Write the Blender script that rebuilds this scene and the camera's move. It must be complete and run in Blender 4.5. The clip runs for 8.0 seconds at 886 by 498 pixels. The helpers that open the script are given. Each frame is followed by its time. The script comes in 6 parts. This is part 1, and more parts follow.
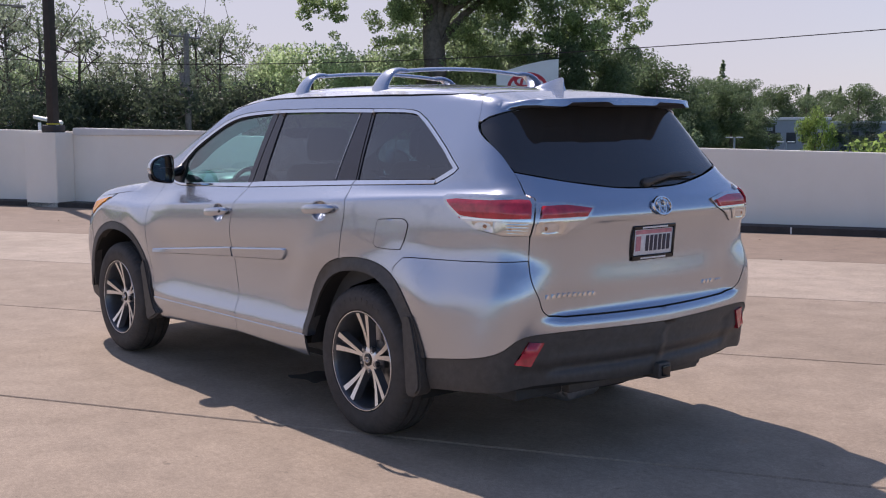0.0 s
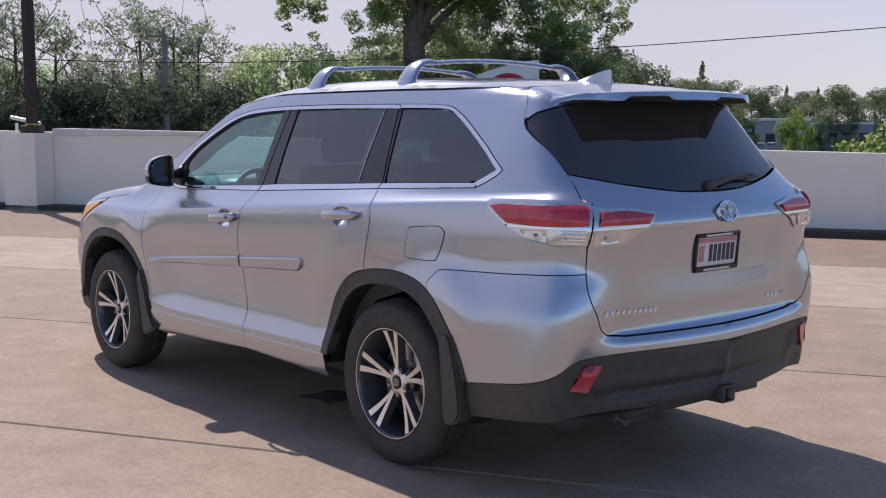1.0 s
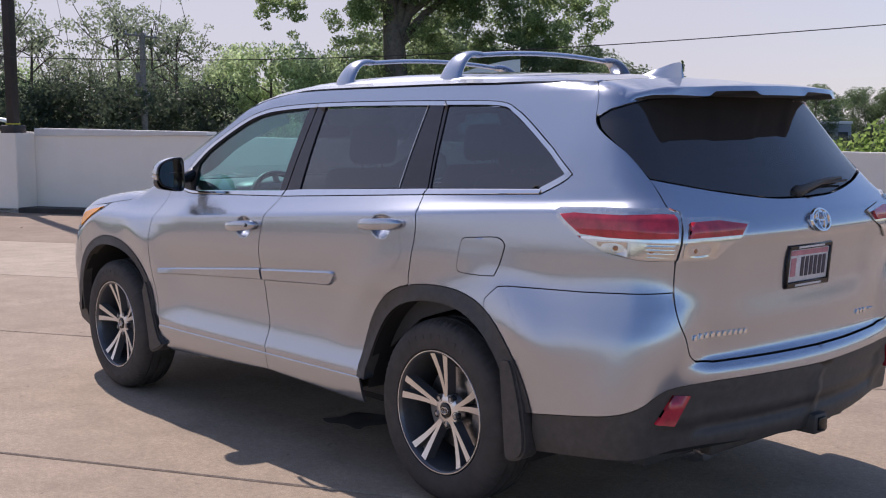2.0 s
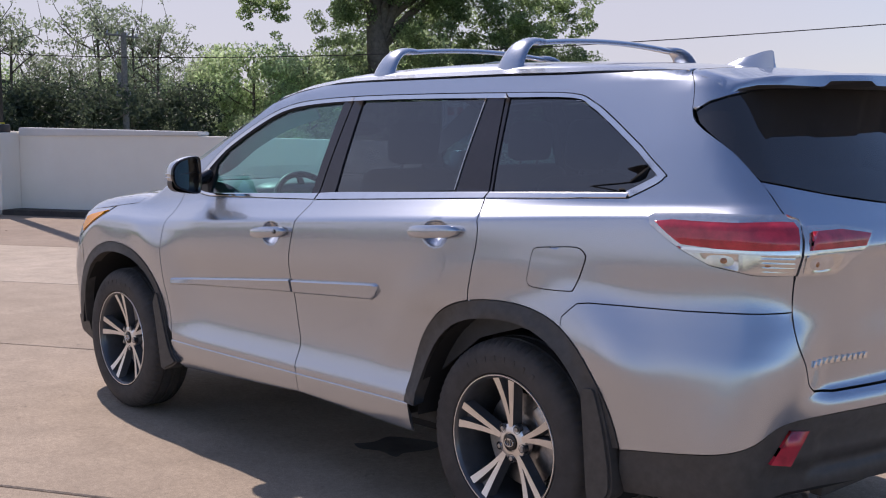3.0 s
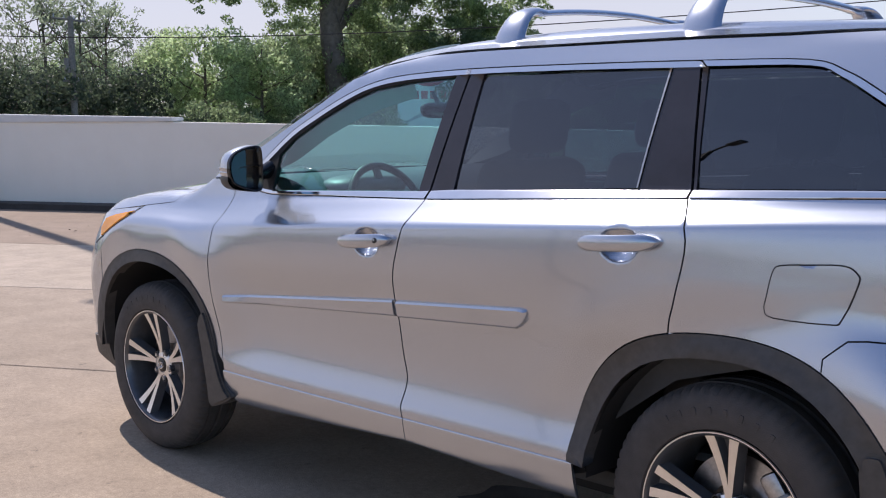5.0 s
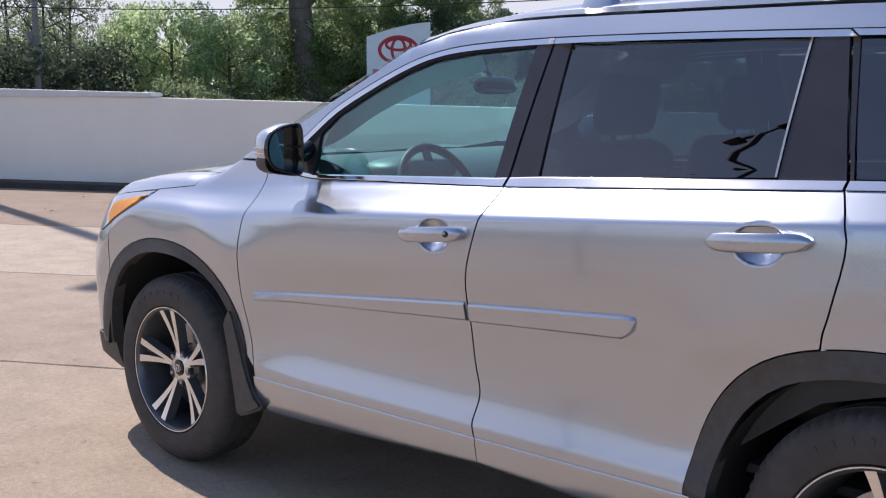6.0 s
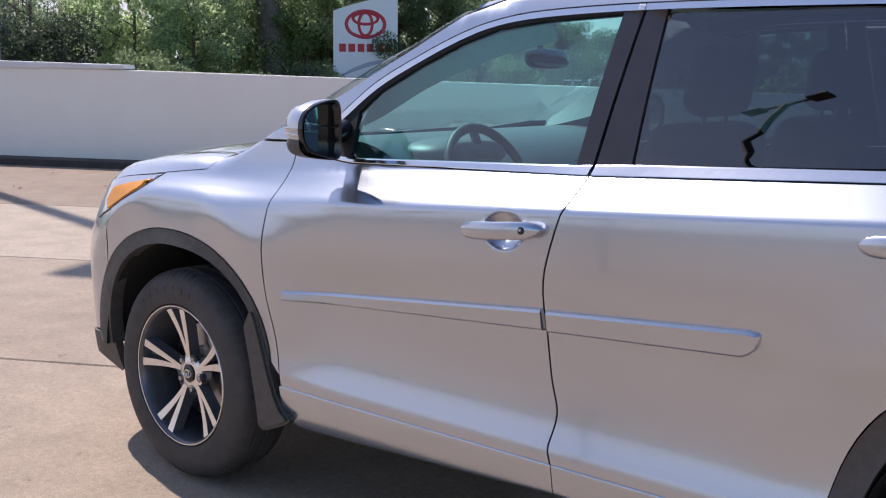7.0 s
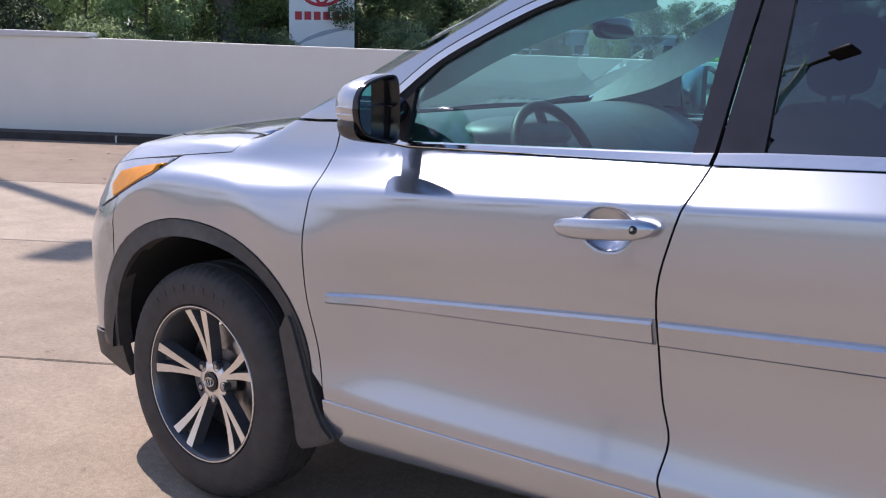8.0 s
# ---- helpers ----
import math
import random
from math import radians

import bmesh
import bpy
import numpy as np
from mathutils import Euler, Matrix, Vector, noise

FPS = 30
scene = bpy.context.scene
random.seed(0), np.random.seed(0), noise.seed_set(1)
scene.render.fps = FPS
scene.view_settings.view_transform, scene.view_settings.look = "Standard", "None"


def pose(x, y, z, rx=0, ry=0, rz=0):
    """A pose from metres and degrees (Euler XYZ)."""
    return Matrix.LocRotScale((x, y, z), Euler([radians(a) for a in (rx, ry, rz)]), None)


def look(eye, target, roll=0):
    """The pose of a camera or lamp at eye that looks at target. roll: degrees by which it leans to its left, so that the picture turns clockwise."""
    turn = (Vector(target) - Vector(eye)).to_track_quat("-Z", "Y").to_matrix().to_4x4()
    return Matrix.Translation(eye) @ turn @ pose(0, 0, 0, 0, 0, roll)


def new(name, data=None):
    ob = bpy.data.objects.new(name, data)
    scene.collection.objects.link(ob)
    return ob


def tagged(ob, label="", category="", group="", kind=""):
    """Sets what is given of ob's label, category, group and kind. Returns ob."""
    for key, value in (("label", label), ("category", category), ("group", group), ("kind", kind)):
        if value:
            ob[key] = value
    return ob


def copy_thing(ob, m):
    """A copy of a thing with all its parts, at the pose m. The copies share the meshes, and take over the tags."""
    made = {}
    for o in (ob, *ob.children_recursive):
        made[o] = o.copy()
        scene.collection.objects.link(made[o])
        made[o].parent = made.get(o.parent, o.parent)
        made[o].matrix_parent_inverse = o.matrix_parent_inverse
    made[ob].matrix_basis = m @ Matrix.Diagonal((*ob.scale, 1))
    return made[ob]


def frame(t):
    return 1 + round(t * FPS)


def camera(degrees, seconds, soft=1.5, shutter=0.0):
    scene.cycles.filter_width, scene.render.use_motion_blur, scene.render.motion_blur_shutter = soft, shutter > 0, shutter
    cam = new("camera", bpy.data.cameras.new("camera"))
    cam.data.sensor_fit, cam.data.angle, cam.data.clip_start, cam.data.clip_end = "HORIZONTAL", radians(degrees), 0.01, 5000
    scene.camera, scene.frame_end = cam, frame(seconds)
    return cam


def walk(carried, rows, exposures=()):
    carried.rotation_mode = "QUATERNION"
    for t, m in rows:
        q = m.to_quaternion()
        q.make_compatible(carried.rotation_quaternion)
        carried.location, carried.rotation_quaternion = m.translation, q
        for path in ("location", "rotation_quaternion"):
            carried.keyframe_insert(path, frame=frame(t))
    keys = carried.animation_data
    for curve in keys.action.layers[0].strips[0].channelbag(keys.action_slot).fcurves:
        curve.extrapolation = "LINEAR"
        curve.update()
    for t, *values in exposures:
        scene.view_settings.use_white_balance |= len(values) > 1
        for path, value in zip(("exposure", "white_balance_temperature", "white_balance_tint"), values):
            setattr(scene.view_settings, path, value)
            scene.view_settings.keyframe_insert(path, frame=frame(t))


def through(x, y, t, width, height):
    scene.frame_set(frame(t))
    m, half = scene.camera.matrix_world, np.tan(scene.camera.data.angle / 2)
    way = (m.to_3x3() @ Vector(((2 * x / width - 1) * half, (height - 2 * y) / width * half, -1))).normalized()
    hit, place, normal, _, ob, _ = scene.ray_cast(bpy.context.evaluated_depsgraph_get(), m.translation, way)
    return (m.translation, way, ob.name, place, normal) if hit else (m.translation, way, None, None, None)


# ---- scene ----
cam = camera(42.0, 8.0, soft=1.1)
PATH = [
    (0, (-4.521, 4.076, 1.503), (-2.979, 2.820, 1.289), -0.3),
    (0.5, (-4.223, 4.006, 1.496), (-2.691, 2.739, 1.283), -0.3),
    (1, (-3.935, 3.930, 1.486), (-2.418, 2.645, 1.274), -0.3),
    (2.5, (-3.040, 3.757, 1.483), (-1.558, 2.431, 1.271), -0.3),
    (3, (-2.750, 3.687, 1.461), (-1.279, 2.347, 1.251), -0.2),
    (3.5, (-2.465, 3.638, 1.461), (-1.011, 2.283, 1.249), -0.3),
    (4, (-2.154, 3.601, 1.462), (-0.711, 2.231, 1.246), -0.4),
    (5.5, (-1.276, 3.417, 1.444), (0.111, 1.999, 1.190), -0.4),
    (6, (-0.977, 3.362, 1.439), (0.386, 1.923, 1.166), -0),
    (6.5, (-0.709, 3.295, 1.432), (0.626, 1.835, 1.140), 0.2),
    (7, (-0.449, 3.205, 1.430), (0.863, 1.728, 1.116), 0.5),
    (7.5, (-0.172, 3.137, 1.428), (1.119, 1.647, 1.092), 0.5),
    (8, (0.066, 3.083, 1.430), (1.311, 1.563, 1.065), 0.7),
]
walk(cam, [(t, look(eye, target, roll)) for t, eye, target, roll in PATH], exposures=((0, .09, 6560, 23), (3, .12, 6570, 21.5), (5.5, .33, 6450, 18.5), (8, .44, 6470, 21)))

# ---- world, sun, exposure ----
SUN_AZ, SUN_EL = math.radians(-11.6), math.radians(50.0)
world = bpy.data.worlds.new("world")
scene.world = world
world.use_nodes = True
wn = world.node_tree.nodes
sky = wn.new("ShaderNodeTexSky")
sky.sky_type = "NISHITA"
sky.sun_disc = False
sky.sun_elevation = SUN_EL
sky.sun_rotation = math.pi / 2 - SUN_AZ
sky.air_density, sky.dust_density, sky.ozone_density = 1.0, 0.25, 3.5
wn["Background"].inputs["Strength"].default_value = 0.13
haze = wn.new("ShaderNodeMix")
haze.data_type = "RGBA"
sky_way, sky_z, haze_band = wn.new("ShaderNodeTexCoord"), wn.new("ShaderNodeSeparateXYZ"), wn.new("ShaderNodeMapRange")
haze_band.interpolation_type = "SMOOTHSTEP"
haze_band.inputs["From Min"].default_value, haze_band.inputs["From Max"].default_value = -0.1, 0.66
haze_band.inputs["To Min"].default_value, haze_band.inputs["To Max"].default_value = 0.0, 0.88
world.node_tree.links.new(sky_way.outputs["Generated"], sky_z.inputs["Vector"])
world.node_tree.links.new(sky_z.outputs["X"], haze_band.inputs["Value"])
haze_top, haze_both = wn.new("ShaderNodeMapRange"), wn.new("ShaderNodeMath")
haze_top.interpolation_type = "SMOOTHSTEP"
haze_top.inputs["From Min"].default_value, haze_top.inputs["From Max"].default_value = 0.10, 0.75
haze_top.inputs["To Min"].default_value, haze_top.inputs["To Max"].default_value = 1.0, 0.26
haze_both.operation = "MULTIPLY"
world.node_tree.links.new(sky_z.outputs["Z"], haze_top.inputs["Value"])
world.node_tree.links.new(haze_band.outputs["Result"], haze_both.inputs[0])
world.node_tree.links.new(haze_top.outputs["Result"], haze_both.inputs[1])
world.node_tree.links.new(haze_both.outputs["Value"], haze.inputs["Factor"])
[s for s in haze.inputs if s.name == "B" and s.type == "RGBA"][0].default_value = (4.22, 4.32, 4.78, 1)
deep = wn.new("ShaderNodeHueSaturation")
deep.inputs["Saturation"].default_value = 1.03
world.node_tree.links.new(sky.outputs["Color"], deep.inputs["Color"])
world.node_tree.links.new(deep.outputs["Color"], [s for s in haze.inputs if s.name == "A" and s.type == "RGBA"][0])
world.node_tree.links.new([s for s in haze.outputs if s.type == "RGBA"][0], wn["Background"].inputs["Color"])
sun = new("sun", bpy.data.lights.new("sun", "SUN"))
sun.data.energy, sun.data.angle, sun.data.color = 3.65, math.radians(0.6), (1.0, 0.95, 0.87)
sun_way = Vector((math.cos(SUN_AZ) * math.cos(SUN_EL), math.sin(SUN_AZ) * math.cos(SUN_EL), math.sin(SUN_EL)))
sun.matrix_world = look(sun_way * 60, (0, 0, 0))


# ---- materials ----
def material(name, color, rough=0.6, metal=0.0, vary=0.12, scale=6.0, bump=0.0, bump_scale=60.0, coat=0.0, color2=None, spec=0.5, island=0.0, per_object=0.0, coat_rough=0.03):
    m = bpy.data.materials.new(name)
    m.use_nodes = True
    nt = m.node_tree
    n, lk = nt.nodes, nt.links
    p = n["Principled BSDF"]
    tc = n.new("ShaderNodeTexCoord")
    noise_a = n.new("ShaderNodeTexNoise")
    noise_a.inputs["Scale"].default_value = scale
    noise_a.inputs["Detail"].default_value = 7
    noise_a.inputs["Roughness"].default_value = 0.62
    lk.new(tc.outputs["Object"], noise_a.inputs["Vector"])
    ramp = n.new("ShaderNodeValToRGB")
    c2 = color2 or tuple(min(1, c * (1 + vary)) for c in color)
    c1 = color if color2 else tuple(c * (1 - vary) for c in color)
    ramp.color_ramp.elements[0].position, ramp.color_ramp.elements[1].position = 0.32, 0.68
    ramp.color_ramp.elements[0].color, ramp.color_ramp.elements[1].color = (*c1, 1), (*c2, 1)
    lk.new(noise_a.outputs["Fac"], ramp.inputs["Fac"])
    out = ramp.outputs["Color"]
    if island or per_object:
        hsv = n.new("ShaderNodeHueSaturation")
        src = n.new("ShaderNodeNewGeometry") if island else n.new("ShaderNodeObjectInfo")
        rnd = src.outputs["Random Per Island"] if island else src.outputs["Random"]
        mr = n.new("ShaderNodeMapRange")
        k = island or per_object
        mr.inputs["To Min"].default_value, mr.inputs["To Max"].default_value = 1 - k, 1 + k
        lk.new(rnd, mr.inputs["Value"])
        lk.new(mr.outputs["Result"], hsv.inputs["Value"])
        lk.new(out, hsv.inputs["Color"])
        out = hsv.outputs["Color"]
    lk.new(out, p.inputs["Base Color"])
    p.inputs["Roughness"].default_value, p.inputs["Metallic"].default_value = rough, metal
    p.inputs["Specular IOR Level"].default_value = spec
    p.inputs["Coat Weight"].default_value, p.inputs["Coat Roughness"].default_value = coat, coat_rough
    if bump:
        nb = n.new("ShaderNodeTexNoise")
        nb.inputs["Scale"].default_value, nb.inputs["Detail"].default_value = bump_scale, 5
        lk.new(tc.outputs["Object"], nb.inputs["Vector"])
        b = n.new("ShaderNodeBump")
        b.inputs["Strength"].default_value, b.inputs["Distance"].default_value = bump, 0.01
        lk.new(nb.outputs["Fac"], b.inputs["Height"])
        lk.new(b.outputs["Normal"], p.inputs["Normal"])
    return m


def glass_material(name, tint, gloss=0.0, least=0.12, veil=0.0):
    m = bpy.data.materials.new(name)
    m.use_nodes = True
    n, lk = m.node_tree.nodes, m.node_tree.links
    n.remove(n["Principled BSDF"])
    tr, gl, mix, fr = n.new("ShaderNodeBsdfTransparent"), n.new("ShaderNodeBsdfGlossy"), n.new("ShaderNodeMixShader"), n.new("ShaderNodeLayerWeight")
    tr.inputs["Color"].default_value = (*tint, 1)
    gl.inputs["Roughness"].default_value = gloss
    gl.inputs["Color"].default_value = (1, 1, 1, 1)
    fr.inputs["Blend"].default_value = 0.5
    pw, mr = n.new("ShaderNodeMath"), n.new("ShaderNodeMapRange")
    pw.operation = "POWER"
    pw.inputs[1].default_value = 4.5
    lk.new(fr.outputs["Facing"], pw.inputs[0])
    lk.new(pw.outputs["Value"], mr.inputs["Value"])
    mr.inputs["To Min"].default_value, mr.inputs["To Max"].default_value = least, 1.0
    lk.new(mr.outputs["Result"], mix.inputs["Fac"])
    lk.new(tr.outputs["BSDF"], mix.inputs[1])
    lk.new(gl.outputs["BSDF"], mix.inputs[2])
    out = mix.outputs["Shader"]
    # a thin diffuse veil stands in for the pale haze reflection on the glass
    if veil:
        veil_mix, veil_tone = n.new("ShaderNodeMixShader"), n.new("ShaderNodeBsdfDiffuse")
        veil_tone.inputs["Color"].default_value = (0.50, 0.46, 0.44, 1)
        veil_mix.inputs["Fac"].default_value = veil
        lk.new(out, veil_mix.inputs[1])
        lk.new(veil_tone.outputs["BSDF"], veil_mix.inputs[2])
        out = veil_mix.outputs["Shader"]
    lk.new(out, n["Material Output"].inputs["Surface"])
    return m


PAINT = material("silver_paint", (0.465, 0.503, 0.572), 0.25, 0.91, 0.02, 900, coat=1.0)
BLACK_PLASTIC = material("black_plastic", (0.062, 0.057, 0.054), 0.55, 0, 0.2, 30, 0.12, 900)
GLOSS_BLACK = material("gloss_black", (0.012, 0.012, 0.014), 0.12, 0, 0.1, 10)
PILLAR_FILM = material("pillar_film", (0.034, 0.032, 0.039), 0.13, 0, 0.1, 12)
DARK = material("dark_cavity", (0.012, 0.012, 0.013), 0.8, 0, 0.2, 8)
CHROME = material("chrome", (0.78, 0.78, 0.79), 0.10, 1.0, 0.03, 20)
ALLOY = material("machined_alloy", (0.80, 0.79, 0.79), 0.30, 1.0, 0.05, 40)
ALLOY_DARK = material("dark_painted_alloy", (0.085, 0.088, 0.096), 0.28, 0.3, 0.15, 20, coat=0.5)
RUBBER = material("tyre_rubber", (0.056, 0.050, 0.047), 0.75, 0, 0.25, 14, 0.25, 300)
STEEL = material("brushed_steel", (0.42, 0.42, 0.43), 0.35, 1.0, 0.2, 60)
RED_LENS = material("red_lens", (0.50, 0.024, 0.045), 0.2, 0, 0.32, 18, coat=1.0)
CLEAR_LENS = material("clear_lens", (0.62, 0.62, 0.63), 0.12, 0.75, 0.12, 60, coat=1.0)
LAMP_BOWL = material("lamp_bowl", (0.66, 0.645, 0.62), 0.14, 0.85, 0.08, 20, coat=1.0)
AMBER_DIM = material("bulb_amber", (0.40, 0.17, 0.07), 0.2, 0, 0.2, 60, coat=1.0)
AMBER_LENS = material("amber_lens", (0.86, 0.31, 0.002), 0.22, 0, 0.1, 30, coat=0.25)
WHITE_PLATE = material("plate_white", (0.72, 0.70, 0.72), 0.35, 0, 0.12, 30)
PLATE_INK = material("plate_ink", (0.03, 0.03, 0.06), 0.4, 0, 0.1, 30)
PLATE_PINK = material("plate_pink", (0.55, 0.22, 0.26), 0.4, 0, 0.2, 30)
INTERIOR = material("interior_grey", (0.05, 0.052, 0.055), 0.7, 0, 0.15, 20, 0.1, 400)
PILLAR_TRIM = material("grey_pillar_trim", (0.27, 0.275, 0.275), 0.7, 0, 0.08, 20)
DASH = material("dashboard_vinyl", (0.115, 0.118, 0.122), 0.45, 0, 0.15, 20, 0.1, 400)
SEAT_CLOTH = material("seat_leather", (0.02, 0.02, 0.023), 0.5, 0, 0.2, 25, 0.1, 300)
TRIM_LIGHT = material("light_grey_trim", (0.68, 0.68, 0.65), 0.7, 0, 0.08, 20)
MIRROR_GLASS = material("mirror_glass", (0.74, 0.80, 0.78), 0.02, 1.0, 0.01, 5)
GLASS_FRONT = glass_material("green_tinted_glass", (0.46, 0.98, 0.93), least=0.11)
GLASS_PRIVACY = glass_material("privacy_glass", (0.085, 0.10, 0.115), least=0.125)
GLASS_REAR = glass_material("dark_rear_glass", (0.02, 0.02, 0.02), least=0.085, veil=0.065)
GLASS_SCREEN = glass_material("windscreen_glass", (0.85, 0.95, 0.93))


def concrete_material(name, dark, light, seed):
    """Weathered slab: broad mottling, finger-size blotches, sand speckle and scattered dark spots."""
    m = material(name, dark, 0.86, 0, 0.1, 0.45, 0.35, 150, color2=light, per_object=0.05)
    n, lk = m.node_tree.nodes, m.node_tree.links
    p = n["Principled BSDF"]
    src = p.inputs["Base Color"].links[0].from_socket
    tc = n["Texture Coordinate"]
    for scale, detail, lo, hi, low_v, high_v, rough in ((3.2, 8, .35, .65, .86, 1.10, .7), (38, 4, .3, .7, .84, 1.13, .6), (9.0, 3, .27, .36, .62, 1.0, .8), (150, 2, .3, .7, .80, 1.18, .5)):
        no, mr, hs, ad = n.new("ShaderNodeTexNoise"), n.new("ShaderNodeMapRange"), n.new("ShaderNodeHueSaturation"), n.new("ShaderNodeVectorMath")
        ad.inputs[1].default_value = (seed * 3.1, seed, 0)
        lk.new(tc.outputs["Object"], ad.inputs[0])
        no.inputs["Scale"].default_value, no.inputs["Detail"].default_value, no.inputs["Roughness"].default_value = scale, detail, rough
        lk.new(ad.outputs["Vector"], no.inputs["Vector"])
        mr.inputs["From Min"].default_value, mr.inputs["From Max"].default_value = lo, hi
        mr.inputs["To Min"].default_value, mr.inputs["To Max"].default_value = low_v, high_v
        lk.new(no.outputs["Fac"], mr.inputs["Value"])
        lk.new(mr.outputs["Result"], hs.inputs["Value"])
        lk.new(src, hs.inputs["Color"])
        src = hs.outputs["Color"]
    lk.new(src, p.inputs["Base Color"])
    return m


CONCRETE = concrete_material("concrete", (0.338, 0.257, 0.183), (0.412, 0.320, 0.236), 1)
CONCRETE_BROWN = concrete_material("brown_concrete", (0.285, 0.205, 0.145), (0.345, 0.255, 0.185), 5)
CONCRETE_PALE = concrete_material("pale_concrete", (0.405, 0.322, 0.240), (0.485, 0.390, 0.300), 9)
JOINT = material("joint_filler", (0.06, 0.05, 0.045), 0.9, 0, 0.3, 20)
STUCCO = material("white_painted_wall", (0.84, 0.785, 0.70), 0.85, 0, 0.05, 1.2, 0.15, 180, color2=(0.89, 0.835, 0.75))
COPING = material("coping_white", (0.70, 0.68, 0.66), 0.7, 0, 0.06, 3, 0.1, 100)
TAR = material("tarred_kerb", (0.055, 0.047, 0.044), 0.85, 0, 0.3, 4, 0.3, 60)
BARK = material("bark", (0.150, 0.122, 0.100), 0.9, 0, 0.35, 3, 0.8, 14)
POLE_WOOD = material("weathered_pole", (0.25, 0.22, 0.20), 0.85, 0, 0.25, 6, 0.3, 40)
POLE_DARK = material("dark_painted_steel", (0.035, 0.028, 0.028), 0.5, 0.2, 0.2, 8)
GRASS = material("grass_ground", (0.07, 0.09, 0.035), 0.95, 0, 0.3, 0.05)
SIGN_WHITE = material("sign_white", (0.84, 0.84, 0.85), 0.4, 0, 0.03, 1)
SIGN_RED = material("sign_red", (0.55, 0.02, 0.045), 0.4, 0, 0.05, 1)
SIGN_GREY = material("sign_grey", (0.40, 0.44, 0.52), 0.4, 0, 0.05, 1)
SIGN_GREEN = material("sign_green", (0.01, 0.13, 0.09), 0.4, 0, 0.05, 1)
FACADE = material("far_facade", (0.42, 0.45, 0.50), 0.8, 0, 0.1, 0.3)
FACADE_DARK = material("far_facade_dark", (0.05, 0.055, 0.065), 0.5, 0, 0.2, 0.5)


def leaf_material(name, color, island=0.45, through=0.7, lift=2.2):
    m = material(name, color, 0.6, 0, 0.25, 0.35, island=island)
    n, lk = m.node_tree.nodes, m.node_tree.links
    p = n["Principled BSDF"]
    src = p.inputs["Base Color"].links[0].from_socket
    tl, mix = n.new("ShaderNodeBsdfTranslucent"), n.new("ShaderNodeMixShader")
    mix.inputs["Fac"].default_value = through
    glow = n.new("ShaderNodeHueSaturation")
    glow.inputs["Value"].default_value = lift
    lk.new(src, glow.inputs["Color"])
    lk.new(glow.outputs["Color"], tl.inputs["Color"])
    lk.new(p.outputs["BSDF"], mix.inputs[1])
    lk.new(tl.outputs["BSDF"], mix.inputs[2])
    lk.new(mix.outputs["Shader"], n["Material Output"].inputs["Surface"])
    return m


# greyed and lightened so the leaf colour carries the distance haze
LEAF = leaf_material("leaves", (0.225, 0.278, 0.155), 0.35, 0.66, 2.4)
LEAF_DARK = leaf_material("leaves_dark", (0.142, 0.182, 0.098), 0.3, 0.62, 2.3)
# darker copy of the leaves: shade at the wood's foot is in the colour
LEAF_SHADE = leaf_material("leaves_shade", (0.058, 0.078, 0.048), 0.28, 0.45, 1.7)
LEAF_GREY = leaf_material("leaves_grey_green", (0.162, 0.194, 0.130), 0.25, 0.62, 2.2)
LEAF_LIGHT = leaf_material("leaves_light", (0.15, 0.21, 0.06), 0.4, 0.62, 2.1)
LEAF_FAR = leaf_material("leaves_far", (0.108, 0.150, 0.075), 0.22, 0.55, 1.8)
LEAF_POPLAR = leaf_material("leaves_poplar", (0.155, 0.198, 0.098), 0.4, 0.66, 2.5)


# ---- mesh helpers ----
def link_mesh(name, me, mat, parent=None, label=""):
    if mat:
        me.materials.append(mat)
    ob = new(name, me)
    if parent:
        ob.parent = parent
    if label:
        ob["label"] = label
    return ob


def part(name, bm, mat, parent=None, label="", smooth=True):
    me = bpy.data.meshes.new(name)
    bm.to_mesh(me)
    bm.free()
    if smooth:
        me.polygons.foreach_set("use_smooth", [True] * len(me.polygons))
        me.set_sharp_from_angle(angle=math.radians(38))
    return link_mesh(name, me, mat, parent, label)


def raw(name, verts, faces, mat, parent=None, label="", smooth=False):
    me = bpy.data.meshes.new(name)
    me.from_pydata([tuple(v) for v in verts], [], [tuple(f) for f in faces])
    me.validate()
    if smooth:
        me.polygons.foreach_set("use_smooth", [True] * len(me.polygons))
        me.set_sharp_from_angle(angle=math.radians(40))
    return link_mesh(name, me, mat, parent, label)


def empty(name, m=None):
    ob = new(name)
    ob.empty_display_size = 0.2
    if m:
        ob.matrix_basis = m
    return ob


def add_box(bm, sx, sy, sz, m=None, bevel=0.0, segs=2):
    r = bmesh.ops.create_cube(bm, size=1.0)
    vs = r["verts"]
    for v in vs:
        v.co = Vector((v.co.x * sx, v.co.y * sy, v.co.z * sz))
    if bevel:
        es = list({e for v in vs for e in v.link_edges})
        rb = bmesh.ops.bevel(bm, geom=vs + es, offset=bevel, segments=segs, affect="EDGES", profile=0.5)
        vs = [v for v in rb["verts"]]
        vs = list({v for f in rb["faces"] for v in f.verts} | set(v for v in vs if v.is_valid))
    if m is not None:
        bmesh.ops.transform(bm, matrix=m, verts=vs)
    return vs


def box(sx, sy, sz, m=None, bevel=0.0, segs=2):
    bm = bmesh.new()
    add_box(bm, sx, sy, sz, m, bevel, segs)
    return bm


